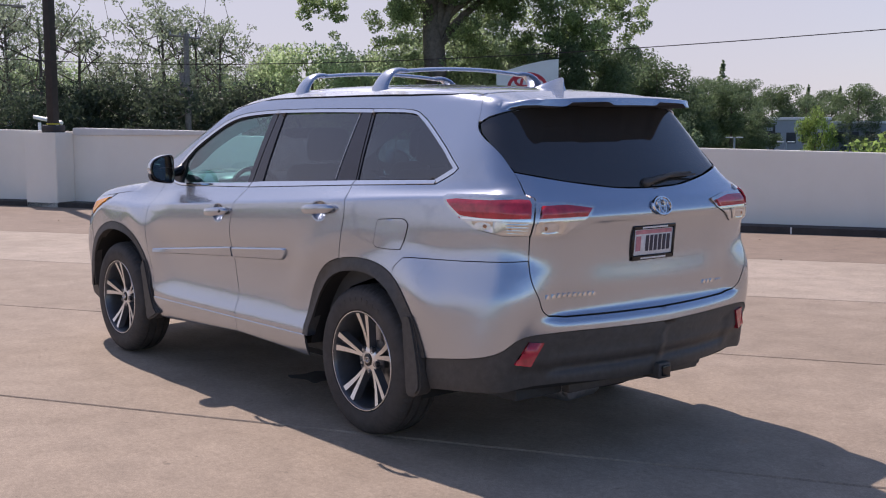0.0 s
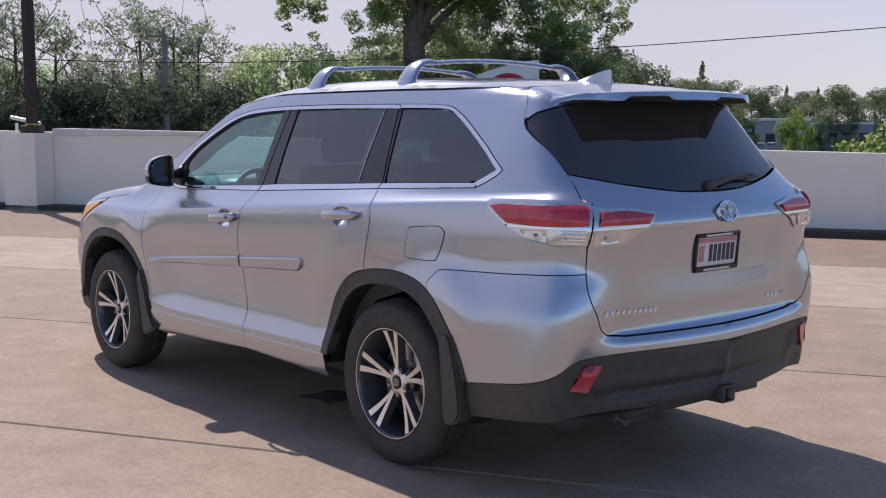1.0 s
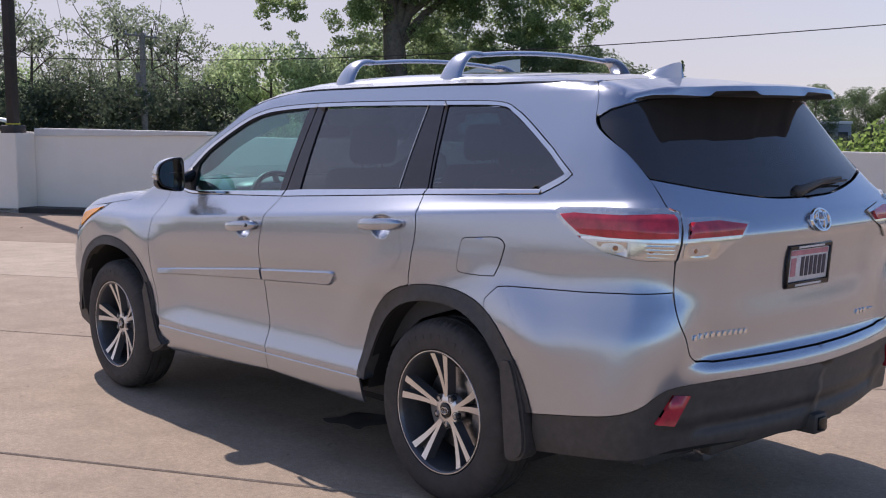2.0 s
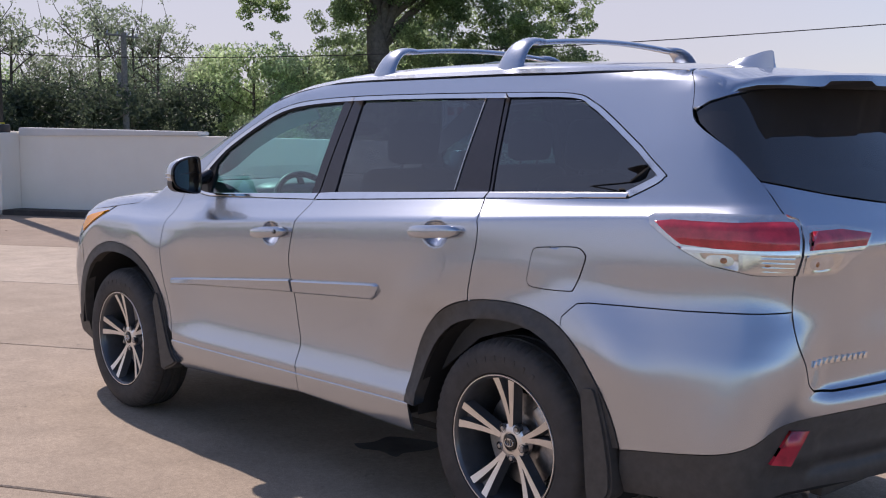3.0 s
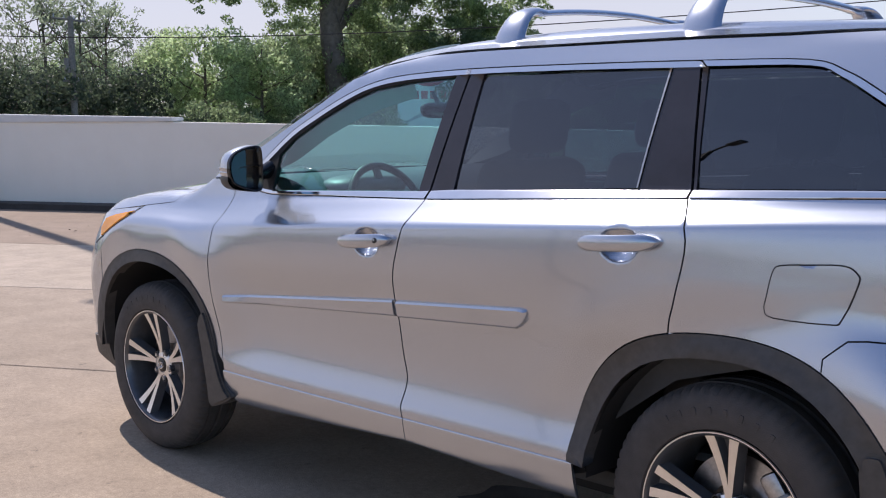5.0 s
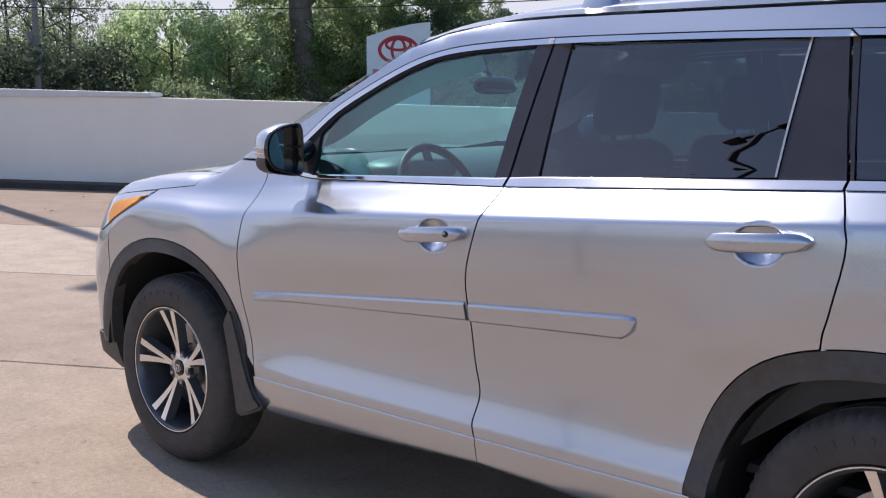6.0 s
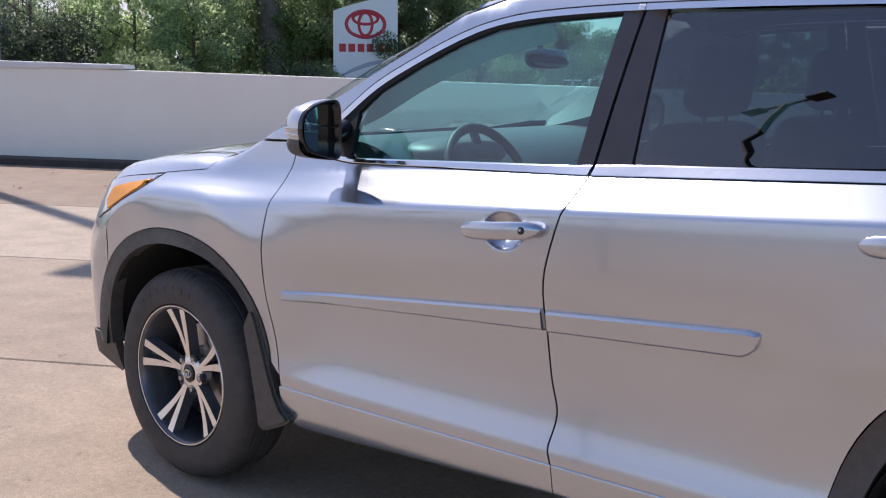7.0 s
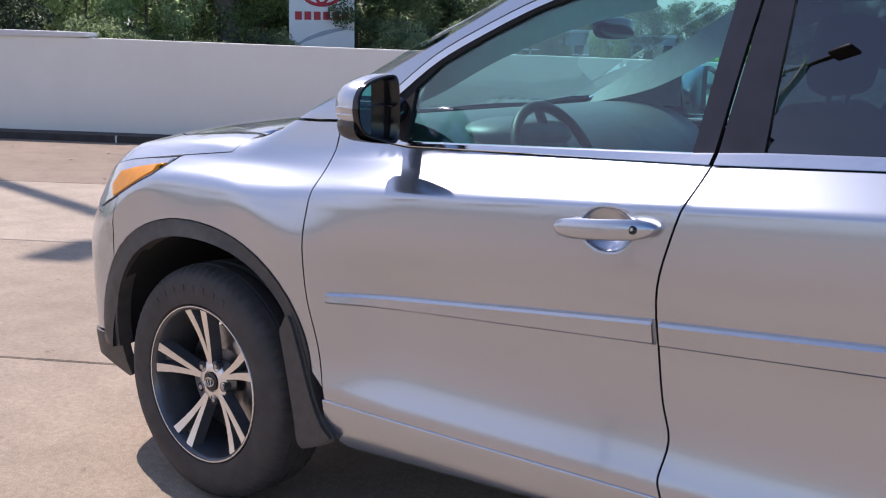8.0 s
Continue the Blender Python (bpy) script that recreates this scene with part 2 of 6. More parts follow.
def lathe(profile, steps=48, axis="y"):
    """Turn a profile of (radius, along) about an axis."""
    bm = bmesh.new()
    rings = []
    for i in range(steps):
        a = 2 * math.pi * i / steps
        ring = []
        for r, h in profile:
            if axis == "y":
                ring.append(bm.verts.new((r * math.cos(a), h, r * math.sin(a))))
            else:
                ring.append(bm.verts.new((r * math.cos(a), r * math.sin(a), h)))
        rings.append(ring)
    for i in range(steps):
        a, b = rings[i], rings[(i + 1) % steps]
        for j in range(len(profile) - 1):
            bm.faces.new((a[j], a[j + 1], b[j + 1], b[j]))
    bmesh.ops.remove_doubles(bm, verts=bm.verts, dist=1e-6)
    bmesh.ops.recalc_face_normals(bm, faces=bm.faces)
    return bm


def tube(points, radii, sides=8, caps=True, bm=None):
    bm = bm or bmesh.new()
    pts = [Vector(p) for p in points]
    if not isinstance(radii, (list, tuple)):
        radii = [radii] * len(pts)
    rings = []
    up = Vector((0, 0, 1))
    for i, p in enumerate(pts):
        t = (pts[min(i + 1, len(pts) - 1)] - pts[max(i - 1, 0)]).normalized()
        ref = up if abs(t.z) < 0.95 else Vector((1, 0, 0))
        a = t.cross(ref).normalized()
        b = t.cross(a).normalized()
        r = radii[i]
        ra, rb = r if isinstance(r, tuple) else (r, r)
        rings.append([bm.verts.new(p + a * ra * math.cos(2 * math.pi * k / sides) + b * rb * math.sin(2 * math.pi * k / sides)) for k in range(sides)])
    for i in range(len(rings) - 1):
        for k in range(sides):
            bm.faces.new((rings[i][k], rings[i][(k + 1) % sides], rings[i + 1][(k + 1) % sides], rings[i + 1][k]))
    if caps:
        bm.faces.new(rings[0][::-1])
        bm.faces.new(rings[-1])
    return bm


def glide(points, n=8):
    """Catmull-Rom curve through points."""
    ps = [np.array(p, float) for p in points]
    out = []
    for i in range(len(ps) - 1):
        p0, p1, p2, p3 = ps[max(i - 1, 0)], ps[i], ps[i + 1], ps[min(i + 2, len(ps) - 1)]
        for k in range(n):
            u = k / n
            out.append(tuple(0.5 * ((2 * p1) + (-p0 + p2) * u + (2 * p0 - 5 * p1 + 4 * p2 - p3) * u * u + (-p0 + 3 * p1 - 3 * p2 + p3) * u ** 3)))
    out.append(tuple(ps[-1]))
    return out


def prism(outline, depth, m=None, bm=None):
    """A flat outline in (x, z) with depth along y."""
    bm = bm or bmesh.new()
    a = [bm.verts.new((x, -depth / 2, z)) for x, z in outline]
    b = [bm.verts.new((x, depth / 2, z)) for x, z in outline]
    n = len(a)
    fs = [bm.faces.new(a), bm.faces.new(b[::-1])]
    for i in range(n):
        fs.append(bm.faces.new((a[i], b[i], b[(i + 1) % n], a[(i + 1) % n])))
    bmesh.ops.recalc_face_normals(bm, faces=fs)
    if m is not None:
        bmesh.ops.transform(bm, matrix=m, verts=a + b)
    return bm


# ---- the setting ----
WALL_AT, WALL_DIR, WALL_OUT = Vector((14.0, -5.754, 0)), Vector((.9123, .4095, 0)), Vector((-.4095, .9123, 0))


def wall_pt(u, v, z):
    p = WALL_AT + WALL_DIR * u + WALL_OUT * v
    return (p.x, p.y, z)


def wall_block_bm(u0, u1, v0, v1, z0, top0, top1):
    """A long block along the parapet: u along it, v out from its face."""
    vs = [wall_pt(u, v, z) for u, v, z in ((u0, v0, z0), (u1, v0, z0), (u1, v1, z0), (u0, v1, z0), (u0, v0, top0), (u1, v0, top1), (u1, v1, top1), (u0, v1, top0))]
    bm = bmesh.new()
    q = [bm.verts.new(v) for v in vs]
    for f in ((3, 2, 1, 0), (4, 5, 6, 7), (0, 1, 5, 4), (1, 2, 6, 5), (2, 3, 7, 6), (3, 0, 4, 7)):
        bm.faces.new([q[i] for i in f])
    bmesh.ops.recalc_face_normals(bm, faces=bm.faces)
    return bm


def wall_block(name, u0, u1, v0, v1, z0, top0, top1, mat, label="", parent=None):
    bm = wall_block_bm(u0, u1, v0, v1, z0, top0, top1)
    bmesh.ops.bevel(bm, geom=bm.edges[:] + bm.verts[:], offset=.012, segments=2, affect="EDGES")
    return part(name, bm, mat, parent, label)


wt = lambda u: 1.34 + .022 * u
tagged(wall_block("wall_parapet", -40, 16, -.25, 0, -5.6, wt(-40) , wt(16), STUCCO), "white painted concrete parapet wall round the deck", "wall", kind="structure")
tagged(wall_block("trim_coping", -.43, 3.28, -.29, .035, wt(0) + .0, wt(-.43) + .07, wt(3.28) + .07, COPING), "pale coping on top of the parapet", "coping", kind="structure")
kerb = tagged(wall_block("trim_kerb", -40, 16, .002, .46, -.02, .09, .09, TAR), "dark tarred kerb along the parapet foot", "kerb", kind="structure")
pillar = tagged(wall_block("wall_pillar", 3.29, 4.09, .002, .46, -.02, wt(3.5) - .02, wt(3.5) - .02, STUCCO), "white painted pillar on the parapet", "pillar", kind="structure")

for k, u in enumerate((-14.6, -10.1, -5.6, -1.1)):
    part("caulk_joint", wall_block_bm(u, u + .022, .44, .4645, .0, .092, .092), COPING, kerb, "pale caulked joint")

# concrete deck: long slabs with sunk joints
deck = raw("floor", [(-60, -28, -.03), (40, 16, -.03), (40, 60, -.03), (-60, 60, -.03)], [(0, 1, 2, 3)], JOINT)
tagged(deck, "joint bed under the concrete deck slabs", "floor", kind="structure")
SLAB = math.atan(.55)
along, across = Vector((math.cos(SLAB), math.sin(SLAB), 0)), Vector((-math.sin(SLAB), math.cos(SLAB), 0))
edges = [-8.45, -5.15, -2.10, .88, 3.9, 6.9, 9.9, 12.9, 15.9, 18.9, 21.9]


def slab_mesh(name, poly, z=0.0, t=.028):
    bm = bmesh.new()
    f = bm.faces.new([bm.verts.new((x, y, z)) for x, y in poly])
    if f.normal.z < 0:
        f.normal_flip()
    r = bmesh.ops.extrude_face_region(bm, geom=[f])
    for e in r["geom"]:
        if isinstance(e, bmesh.types.BMVert):
            e.co.z = z - t
    bmesh.ops.recalc_face_normals(bm, faces=bm.faces)
    top = [e for e in bm.edges if e.verts[0].co.z > z - .001 and e.verts[1].co.z > z - .001]
    bmesh.ops.bevel(bm, geom=top, offset=.006, segments=1, affect="EDGES")
    return bm


for c0, c1 in zip(edges[:-1], edges[1:]):
    k = math.cos(SLAB)
    cuts = [-26, -14.5, 18.5] if c0 > -5 else [-24, 18.5]
    for q0, q1 in zip(cuts[:-1], cuts[1:]):
        g = .009
        p = []
        for q, c in ((q0 + g, c0), (q1 - g, c0), (q1 - g, c1), (q0 + g, c1)):
            v = along * q + across * (c * k + (g if c == c0 else -g))
            p.append((v.x, v.y))
        part("slab", slab_mesh("slab", p), CONCRETE_PALE if c0 < -8 else CONCRETE, deck, smooth=False)
v0, v1 = along * -24 + across * (edges[0] * math.cos(SLAB) - .006), along * 18.5 + across * (edges[0] * math.cos(SLAB) - .006)
strip = [(v0.x, v0.y), (v1.x, v1.y), wall_pt(6, .0, 0)[:2], wall_pt(-34, .0, 0)[:2]]
part("slab", slab_mesh("slab", strip), CONCRETE_BROWN, deck, "brownish concrete strip along the parapet", smooth=False)
ground = raw("ground", [(-1500, -1500, -5.5), (1500, -1500, -5.5), (1500, 1500, -5.5), (-1500, 1500, -5.5)], [(0, 1, 2, 3)], GRASS)
tagged(ground, "rough green ground below the deck", "ground", kind="structure")

# ---- the shape of the car: x forward from the rear axle, y to its left ----
def spline(knots):
    ks = np.array(knots, float)
    zs, vs = ks[:, 0], ks[:, 1]
    m = np.gradient(vs, zs)
    def f(z):
        z = np.clip(z, zs[0], zs[-1])
        i = np.clip(np.searchsorted(zs, z, side="right") - 1, 0, len(zs) - 2)
        h = zs[i + 1] - zs[i]
        u = (z - zs[i]) / h
        return ((2*u**3 - 3*u**2 + 1)*vs[i] + (u**3 - 2*u**2 + u)*h*m[i] + (3*u**2 - 2*u**3)*vs[i+1] + (u**3 - u**2)*h*m[i+1])
    return f
SIDE_MID = spline([(.15,.80),(.22,.83),(.28,.87),(.34,.902),(.40,.917),(.445,.922),(.472,.917),(.500,.907),(.535,.898),(.60,.8905),(.68,.891),(.771,.900),(.84,.918),(.89,.9290),(.93,.9335),(.97,.9345),(1.01,.9335),(1.058,.9300),(1.071,.9280),(1.081,.9200),(1.10,.8985),(1.125,.8700),(1.15,.8430),(1.172,.8195),(1.205,.8045),(1.265,.781),(1.326,.7565),(1.40,.725),(1.48,.6895),(1.583,.640),(1.634,.611),(1.665,.592),(1.70,.555),(1.789,.42)])
SIDE_REAR = spline([(.15,.82),(.25,.88),(.35,.922),(.45,.930),(.55,.940),(.65,.947),(.70,.948),(.74,.945),(.78,.937),(.83,.919),(.874,.899),(.91,.885),(.935,.881),(1.018,.880),(1.10,.872),(1.15,.863),(1.17,.856),(1.187,.838),(1.205,.821),(1.225,.809),(1.285,.783),(1.378,.742),(1.48,.690),(1.583,.634),(1.634,.605),(1.665,.588),(1.70,.552),(1.789,.42)])
SIDE_FRONT = spline([(.15,.82),(.25,.86),(.35,.895),(.452,.912),(.555,.920),(.658,.924),(.761,.927),(.863,.926),(.925,.9205),(.96,.914),(.987,.9065),(1.003,.894),(1.03,.862),(1.06,.829),(1.10,.801),(1.15,.783),(1.205,.775),(1.326,.742),(1.48,.682),(1.583,.630),(1.634,.595),(1.75,.45)])
REAR = spline([(.15,-.88),(.25,-1.0),(.33,-1.09),(.42,-1.120),(.53,-1.117),(.61,-1.115),(.642,-1.112),(.655,-1.107),(.666,-1.097),(.674,-1.086),(.684,-1.076),(.695,-1.070),(.72,-1.067),(.80,-1.067),(.90,-1.067),(1.0,-1.075),(1.1,-1.09),(1.151,-1.075),(1.203,-1.035),(1.326,-.945),(1.429,-.87),(1.532,-.795),(1.634,-.72),(1.789,-.61)])
REAR_CORNER = spline([(.15,-.88),(.25,-1.0),(.33,-1.09),(.42,-1.117),(.53,-1.122),(.61,-1.122),(.70,-1.117),(.78,-1.106),(.86,-1.088),(.93,-1.072),(1.0,-1.074),(1.1,-1.09),(1.151,-1.075),(1.203,-1.035),(1.326,-.945),(1.429,-.87),(1.532,-.795),(1.634,-.72),(1.789,-.61)])
TOP = spline([(-1.2,1.552),(-.9,1.609),(-.6,1.655),(-.3,1.686),(.1,1.711),(.6,1.725),(1.0,1.72),(1.35,1.698),(1.6,1.663),(1.8,1.609),(2.0,1.506),(2.2,1.413),(2.4,1.311),(2.55,1.225),(2.68,1.172),(2.85,1.162),(3.0,1.15),(3.2,1.125),(3.4,1.08),(3.55,1.0),(3.66,.87),(3.75,.70)])
def step(u):
    u = np.clip(u, 0, 1)
    return u*u*(3 - 2*u)
def smax(a, b, k):
    h = np.maximum(k - np.abs(a - b), 0) / k
    return np.maximum(a, b) + h*h*k/4
def half_width(x, z):
    wr, wf = step((.40 - x)/.95), step((x - 1.95)/.70)
    rise = step((z - .80)/.18)*step((1.62 - z)/.5)
    y = SIDE_MID(z + .058*(x - 1.29)*rise)*(1 - wr - wf) + SIDE_REAR(z + .05*(x + .25)*rise)*wr + SIDE_FRONT(z)*wf
    low = step((.75 - z)/.3)
    y = y - (.30 - .22*low)*np.maximum(0, -.50 - x)**2 - .08*np.maximum(0, x - 2.6)**2
    r = np.hypot(x, z - .372)
    y = y + .016*np.exp(-((r - .63)/.10)**2)*step((1.05 - z)/.2)*step((z - .52)/.25)
    r = np.hypot(x - 2.79, z - .372)
    y = y + (.020*np.exp(-np.sqrt((r - .645)**2 + .010**2)/.060)*step((x - 2.46)/.26) + .016*np.exp(-((r - .63)/.10)**2)*step((2.72 - x)/.26))*step((1.08 - z)/.15)*step((z - .50)/.25)
    return y
def hull(x, y, z):
    a = np.abs(y)
    side = a - half_width(x, z)
    turn = step((a - .56)/.2)
    rear = REAR(z)*(1 - turn) + REAR_CORNER(z)*turn + (.10 + .10*step((z - 1.1)/.3) + .11*step((.88 - z)/.42))*a*a - x
    front = x - (3.77 - .17*step((z - .72)/.34) - .40*a*a)
    top = z - (TOP(x) - .06*a*a - .05*a**4)
    low = .19 - z
    return smax(smax(smax(smax(side, rear, .11), top, .038), front, .12), low, .05)

from mathutils.geometry import delaunay_2d_cdt

REAR_MID, FRONT_MID, RIGHT = -1.642, 4.192, .94


def skin(s, z, off=None):
    """Points of the hull: s runs along the left flank (s = x), round the rear corner to the tailgate's middle, and round the front."""
    s, z = np.asarray(s, float).copy(), np.asarray(z, float)
    flip = s < REAR_MID
    s = np.where(flip, 2 * REAR_MID - s, s)
    flip2 = s > FRONT_MID
    s = np.where(flip2, 2 * FRONT_MID - s, s)
    x0, y0, dx, dy = s.copy(), np.full_like(s, 0.25), np.zeros_like(s), np.ones_like(s)
    c = (s < -.45) & (s > -1.3925)
    a = (-.45 - s) / .6
    x0, dx, dy = np.where(c, -.45, x0), np.where(c, -np.sin(a), dx), np.where(c, np.cos(a), dy)
    c = s <= -1.3925
    x0, y0, dx, dy = np.where(c, -.45, x0), np.where(c, .25 - (-1.3925 - s), y0), np.where(c, -1, dx), np.where(c, 0, dy)
    c = (s > 3.0) & (s < 3.9425)
    a = (s - 3.0) / .6
    x0, dx, dy = np.where(c, 3.0, x0), np.where(c, np.sin(a), dx), np.where(c, np.cos(a), dy)
    c = s >= 3.9425
    x0, y0, dx, dy = np.where(c, 3.0, x0), np.where(c, .25 - (s - 3.9425), y0), np.where(c, 1, dx), np.where(c, 0, dy)
    lo, hi = np.zeros_like(s), np.full_like(s, 1.6)
    for _ in range(34):
        m = (lo + hi) / 2
        w = hull(x0 + dx * m, y0 + dy * m, z) < 0
        lo, hi = np.where(w, m, lo), np.where(w, hi, m)
    x, y = x0 + dx * lo, y0 + dy * lo
    return np.stack([x, np.where(flip ^ flip2, -y * RIGHT, y), z], -1)


def lid(x, y):
    """Points of the hull seen from above."""
    x, y = np.asarray(x, float), np.asarray(y, float)
    lo, hi = np.full_like(x, 0.7), np.full_like(x, 1.9)
    for _ in range(34):
        m = (lo + hi) / 2
        w = hull(x, np.where(y < 0, y / RIGHT, y), m) < 0
        lo, hi = np.where(w, m, lo), np.where(w, hi, m)
    return np.stack([x, y, lo], -1)


def inset(poly, gap):
    p = np.array(poly)
    area = 0.5 * np.sum(p[:, 0] * np.roll(p[:, 1], -1) - np.roll(p[:, 0], -1) * p[:, 1])
    if area < 0:
        p = p[::-1]
    e1, e2 = p - np.roll(p, 1, 0), np.roll(p, -1, 0) - p
    n1, n2 = np.stack([-e1[:, 1], e1[:, 0]], 1), np.stack([-e2[:, 1], e2[:, 0]], 1)
    n1 /= np.linalg.norm(n1, axis=1)[:, None] + 1e-9
    n2 /= np.linalg.norm(n2, axis=1)[:, None] + 1e-9
    n = n1 + n2
    k = np.maximum(np.sum(n * n, axis=1), 0.8)
    return p + n * (2 * gap / k)[:, None]


def panel(name, outline, mat, parent, surface=skin, off=0.0, thick=0.014, gap=0.002, res=0.04, swell=None, label="", mirror=False, fine=(), crease=False):
    """A skin panel cut from the hull: a flat outline on the surface's two coordinates, gridded, laid on the hull and given a turned-in edge."""
    key = (name, crease, off, thick, gap, res, tuple((round(float(p[0]), 5), round(float(p[1]), 5)) for p in outline))
    if key not in CUT_PANELS:
        CUT_PANELS[key] = cut_panel(outline, surface, off, thick, gap, res, swell, fine, crease)
    V, N, allf, kinds = CUT_PANELS[key]
    if mirror:
        V = V * np.array([1, -RIGHT, 1])
        N = N * np.array([1, -1, 1])
        allf = [f[::-1] for f in allf]
    me = bpy.data.meshes.new(name)
    me.from_pydata([tuple(v) for v in V], [], allf)
    me.polygons.foreach_set("use_smooth", [True] * len(allf))
    loops = []
    for f, k in zip(allf, kinds):
        if k == 0:
            loops += [tuple(N[i]) for i in f]
        else:
            c = np.cross(V[f[1]] - V[f[0]], V[f[2]] - V[f[0]])
            c = c / (np.linalg.norm(c) + 1e-12)
            loops += [tuple(c)] * len(f)
    me.normals_split_custom_set(loops)
    return link_mesh(name, me, mat, parent, label)


CUT_PANELS = {}


def crease_z(x):
    return np.interp(x, [-1.2, -.48, .18, .67, 1.29, 1.92, 2.19, 2.6, 3.1], [1.19, 1.178, 1.148, 1.125, 1.084, 1.032, 1.004, .985, .965])


def cut_panel(outline, surface, off, thick, gap, res, swell, fine, crease):
    pts = []
    src = [tuple(map(float, p)) for p in outline]
    for i, p in enumerate(src):
        q = src[(i + 1) % len(src)]
        d = math.hypot(q[0] - p[0], q[1] - p[1])
        if d < 1e-5:
            continue
        k = max(1, int(d / (.02 if crease else res)))
        for j in range(k):
            pts.append((p[0] + (q[0] - p[0]) * j / k, p[1] + (q[1] - p[1]) * j / k))
    poly = inset(pts, gap)
    lo, hi = poly.min(0), poly.max(0)
    grids = [np.stack(np.meshgrid(np.arange(lo[0] + res / 2, hi[0], res), np.arange(lo[1] + res / 2, hi[1], res)), -1).reshape(-1, 2)]
    if crease:
        near = np.abs(grids[0][:, 1] - crease_z(grids[0][:, 0]) - .02) < .075
        grids[0] = grids[0][~near]
        cx = np.arange(lo[0] + .006, hi[0], .018)
        for d in np.arange(-.05, .095, .009):
            grids.append(np.stack([cx, crease_z(cx) + d], -1))
    grids = [np.concatenate(grids)]
    for fx, fz, fr, step_ in fine:
        g = np.stack(np.meshgrid(np.arange(fx - fr, fx + fr, step_), np.arange(fz - fr, fz + fr, step_)), -1).reshape(-1, 2)
        keep = np.hypot(*(grids[0] - (fx, fz)).T) > fr
        grids[0] = grids[0][keep]
        grids.append(g[np.hypot(g[:, 0] - fx, g[:, 1] - fz) < fr])
    g = np.concatenate(grids)
    q = np.roll(poly, -1, 0)
    inside = np.zeros(len(g), bool)
    near = np.full(len(g), 9.0)
    for (x1, y1), (x2, y2) in zip(poly, q):
        crosses = ((y1 > g[:, 1]) != (y2 > g[:, 1])) & (g[:, 0] < (x2 - x1) * (g[:, 1] - y1) / (y2 - y1 + 1e-15) + x1)
        inside ^= crosses
        near = np.minimum(near, np.hypot(g[:, 0] - (x1 + x2) / 2, g[:, 1] - (y1 + y2) / 2))
    g = g[inside & (near > (.006 if crease else res * .3))]
    n = len(poly)
    pts2 = [Vector((float(x), float(y))) for x, y in np.concatenate([poly, g])]
    vs, es, fs, _, _, _ = delaunay_2d_cdt(pts2, [], [list(range(n))], 1, 1e-6)
    uv = np.array([tuple(v) for v in vs])
    faces = [list(f) for f in fs]
    count = {}
    for f in faces:
        for i, j in zip(f, f[1:] + f[:1]):
            k = (min(i, j), max(i, j))
            count[k] = count.get(k, 0) + 1
    rim = [k for k, c in count.items() if c == 1]

    def place(a, b, extra):
        p = surface(a, b)
        e = 0.003
        t1, t2 = surface(a + e, b) - surface(a - e, b), surface(a, b + e) - surface(a, b - e)
        n = np.cross(t2, t1) if surface is skin else np.cross(t1, t2)
        n /= np.linalg.norm(n, axis=1)[:, None] + 1e-12
        return p + n * extra[:, None], n

    def lift(a, b):
        return np.full(len(a), off) + (swell(a, b) if swell else 0.0)

    P, N0 = place(uv[:, 0], uv[:, 1], lift(uv[:, 0], uv[:, 1]))
    N = N0
    if swell:
        e = 0.005
        a, b = uv[:, 0], uv[:, 1]
        t1 = place(a + e, b, lift(a + e, b))[0] - place(a - e, b, lift(a - e, b))[0]
        t2 = place(a, b + e, lift(a, b + e))[0] - place(a, b - e, lift(a, b - e))[0]
        N = np.cross(t2, t1) if surface is skin else np.cross(t1, t2)
        N /= np.linalg.norm(N, axis=1)[:, None] + 1e-12
    verts = list(P)
    inner = {}
    for i, j in rim:
        for k in (i, j):
            if k not in inner:
                inner[k] = len(verts)
                verts.append(P[k] - N0[k] * thick)
    allf, kinds = [], []
    for f in faces:
        c = np.cross(P[f[1]] - P[f[0]], P[f[2]] - P[f[0]])
        good = np.dot(c, N[f[0]]) > 0
        allf.append(f if good else f[::-1])
        kinds.append(0)
    for i, j in rim:
        allf.append([i, j, inner[j], inner[i]])
        kinds.append(1)
    return np.array(verts), N, allf, kinds


def arc(cx, cz, r, a0, a1, n=14, square=.055):
    """A wheel arch line, a little fuller than a circle at its shoulders."""
    out = []
    for i in range(n + 1):
        a = math.radians(a0 + (a1 - a0) * i / n)
        k = r * (1 + square * (1.3 if cx < 1 and math.cos(a) > 0 else .8 if cx < 1 else 1) * math.sin(2 * a) ** 2)
        if cx > 1 and math.cos(a) > 0:
            k *= 1 - .07 * math.cos(a) ** 2
        out.append((cx + k * math.cos(a), cz + k * math.sin(a)))
    return out


def arc_angle(arch, axis, value, lo, hi):
    """The angle at which an arch line reaches a given x (axis 0) or z (axis 1)."""
    cand = np.linspace(lo, hi, 400)
    return float(min(cand, key=lambda a: abs(arc(*arch, a, a, 1)[0][axis] - value)))


def mirrored(pts):
    return [(2 * REAR_MID - s, z) for s, z in pts][::-1]


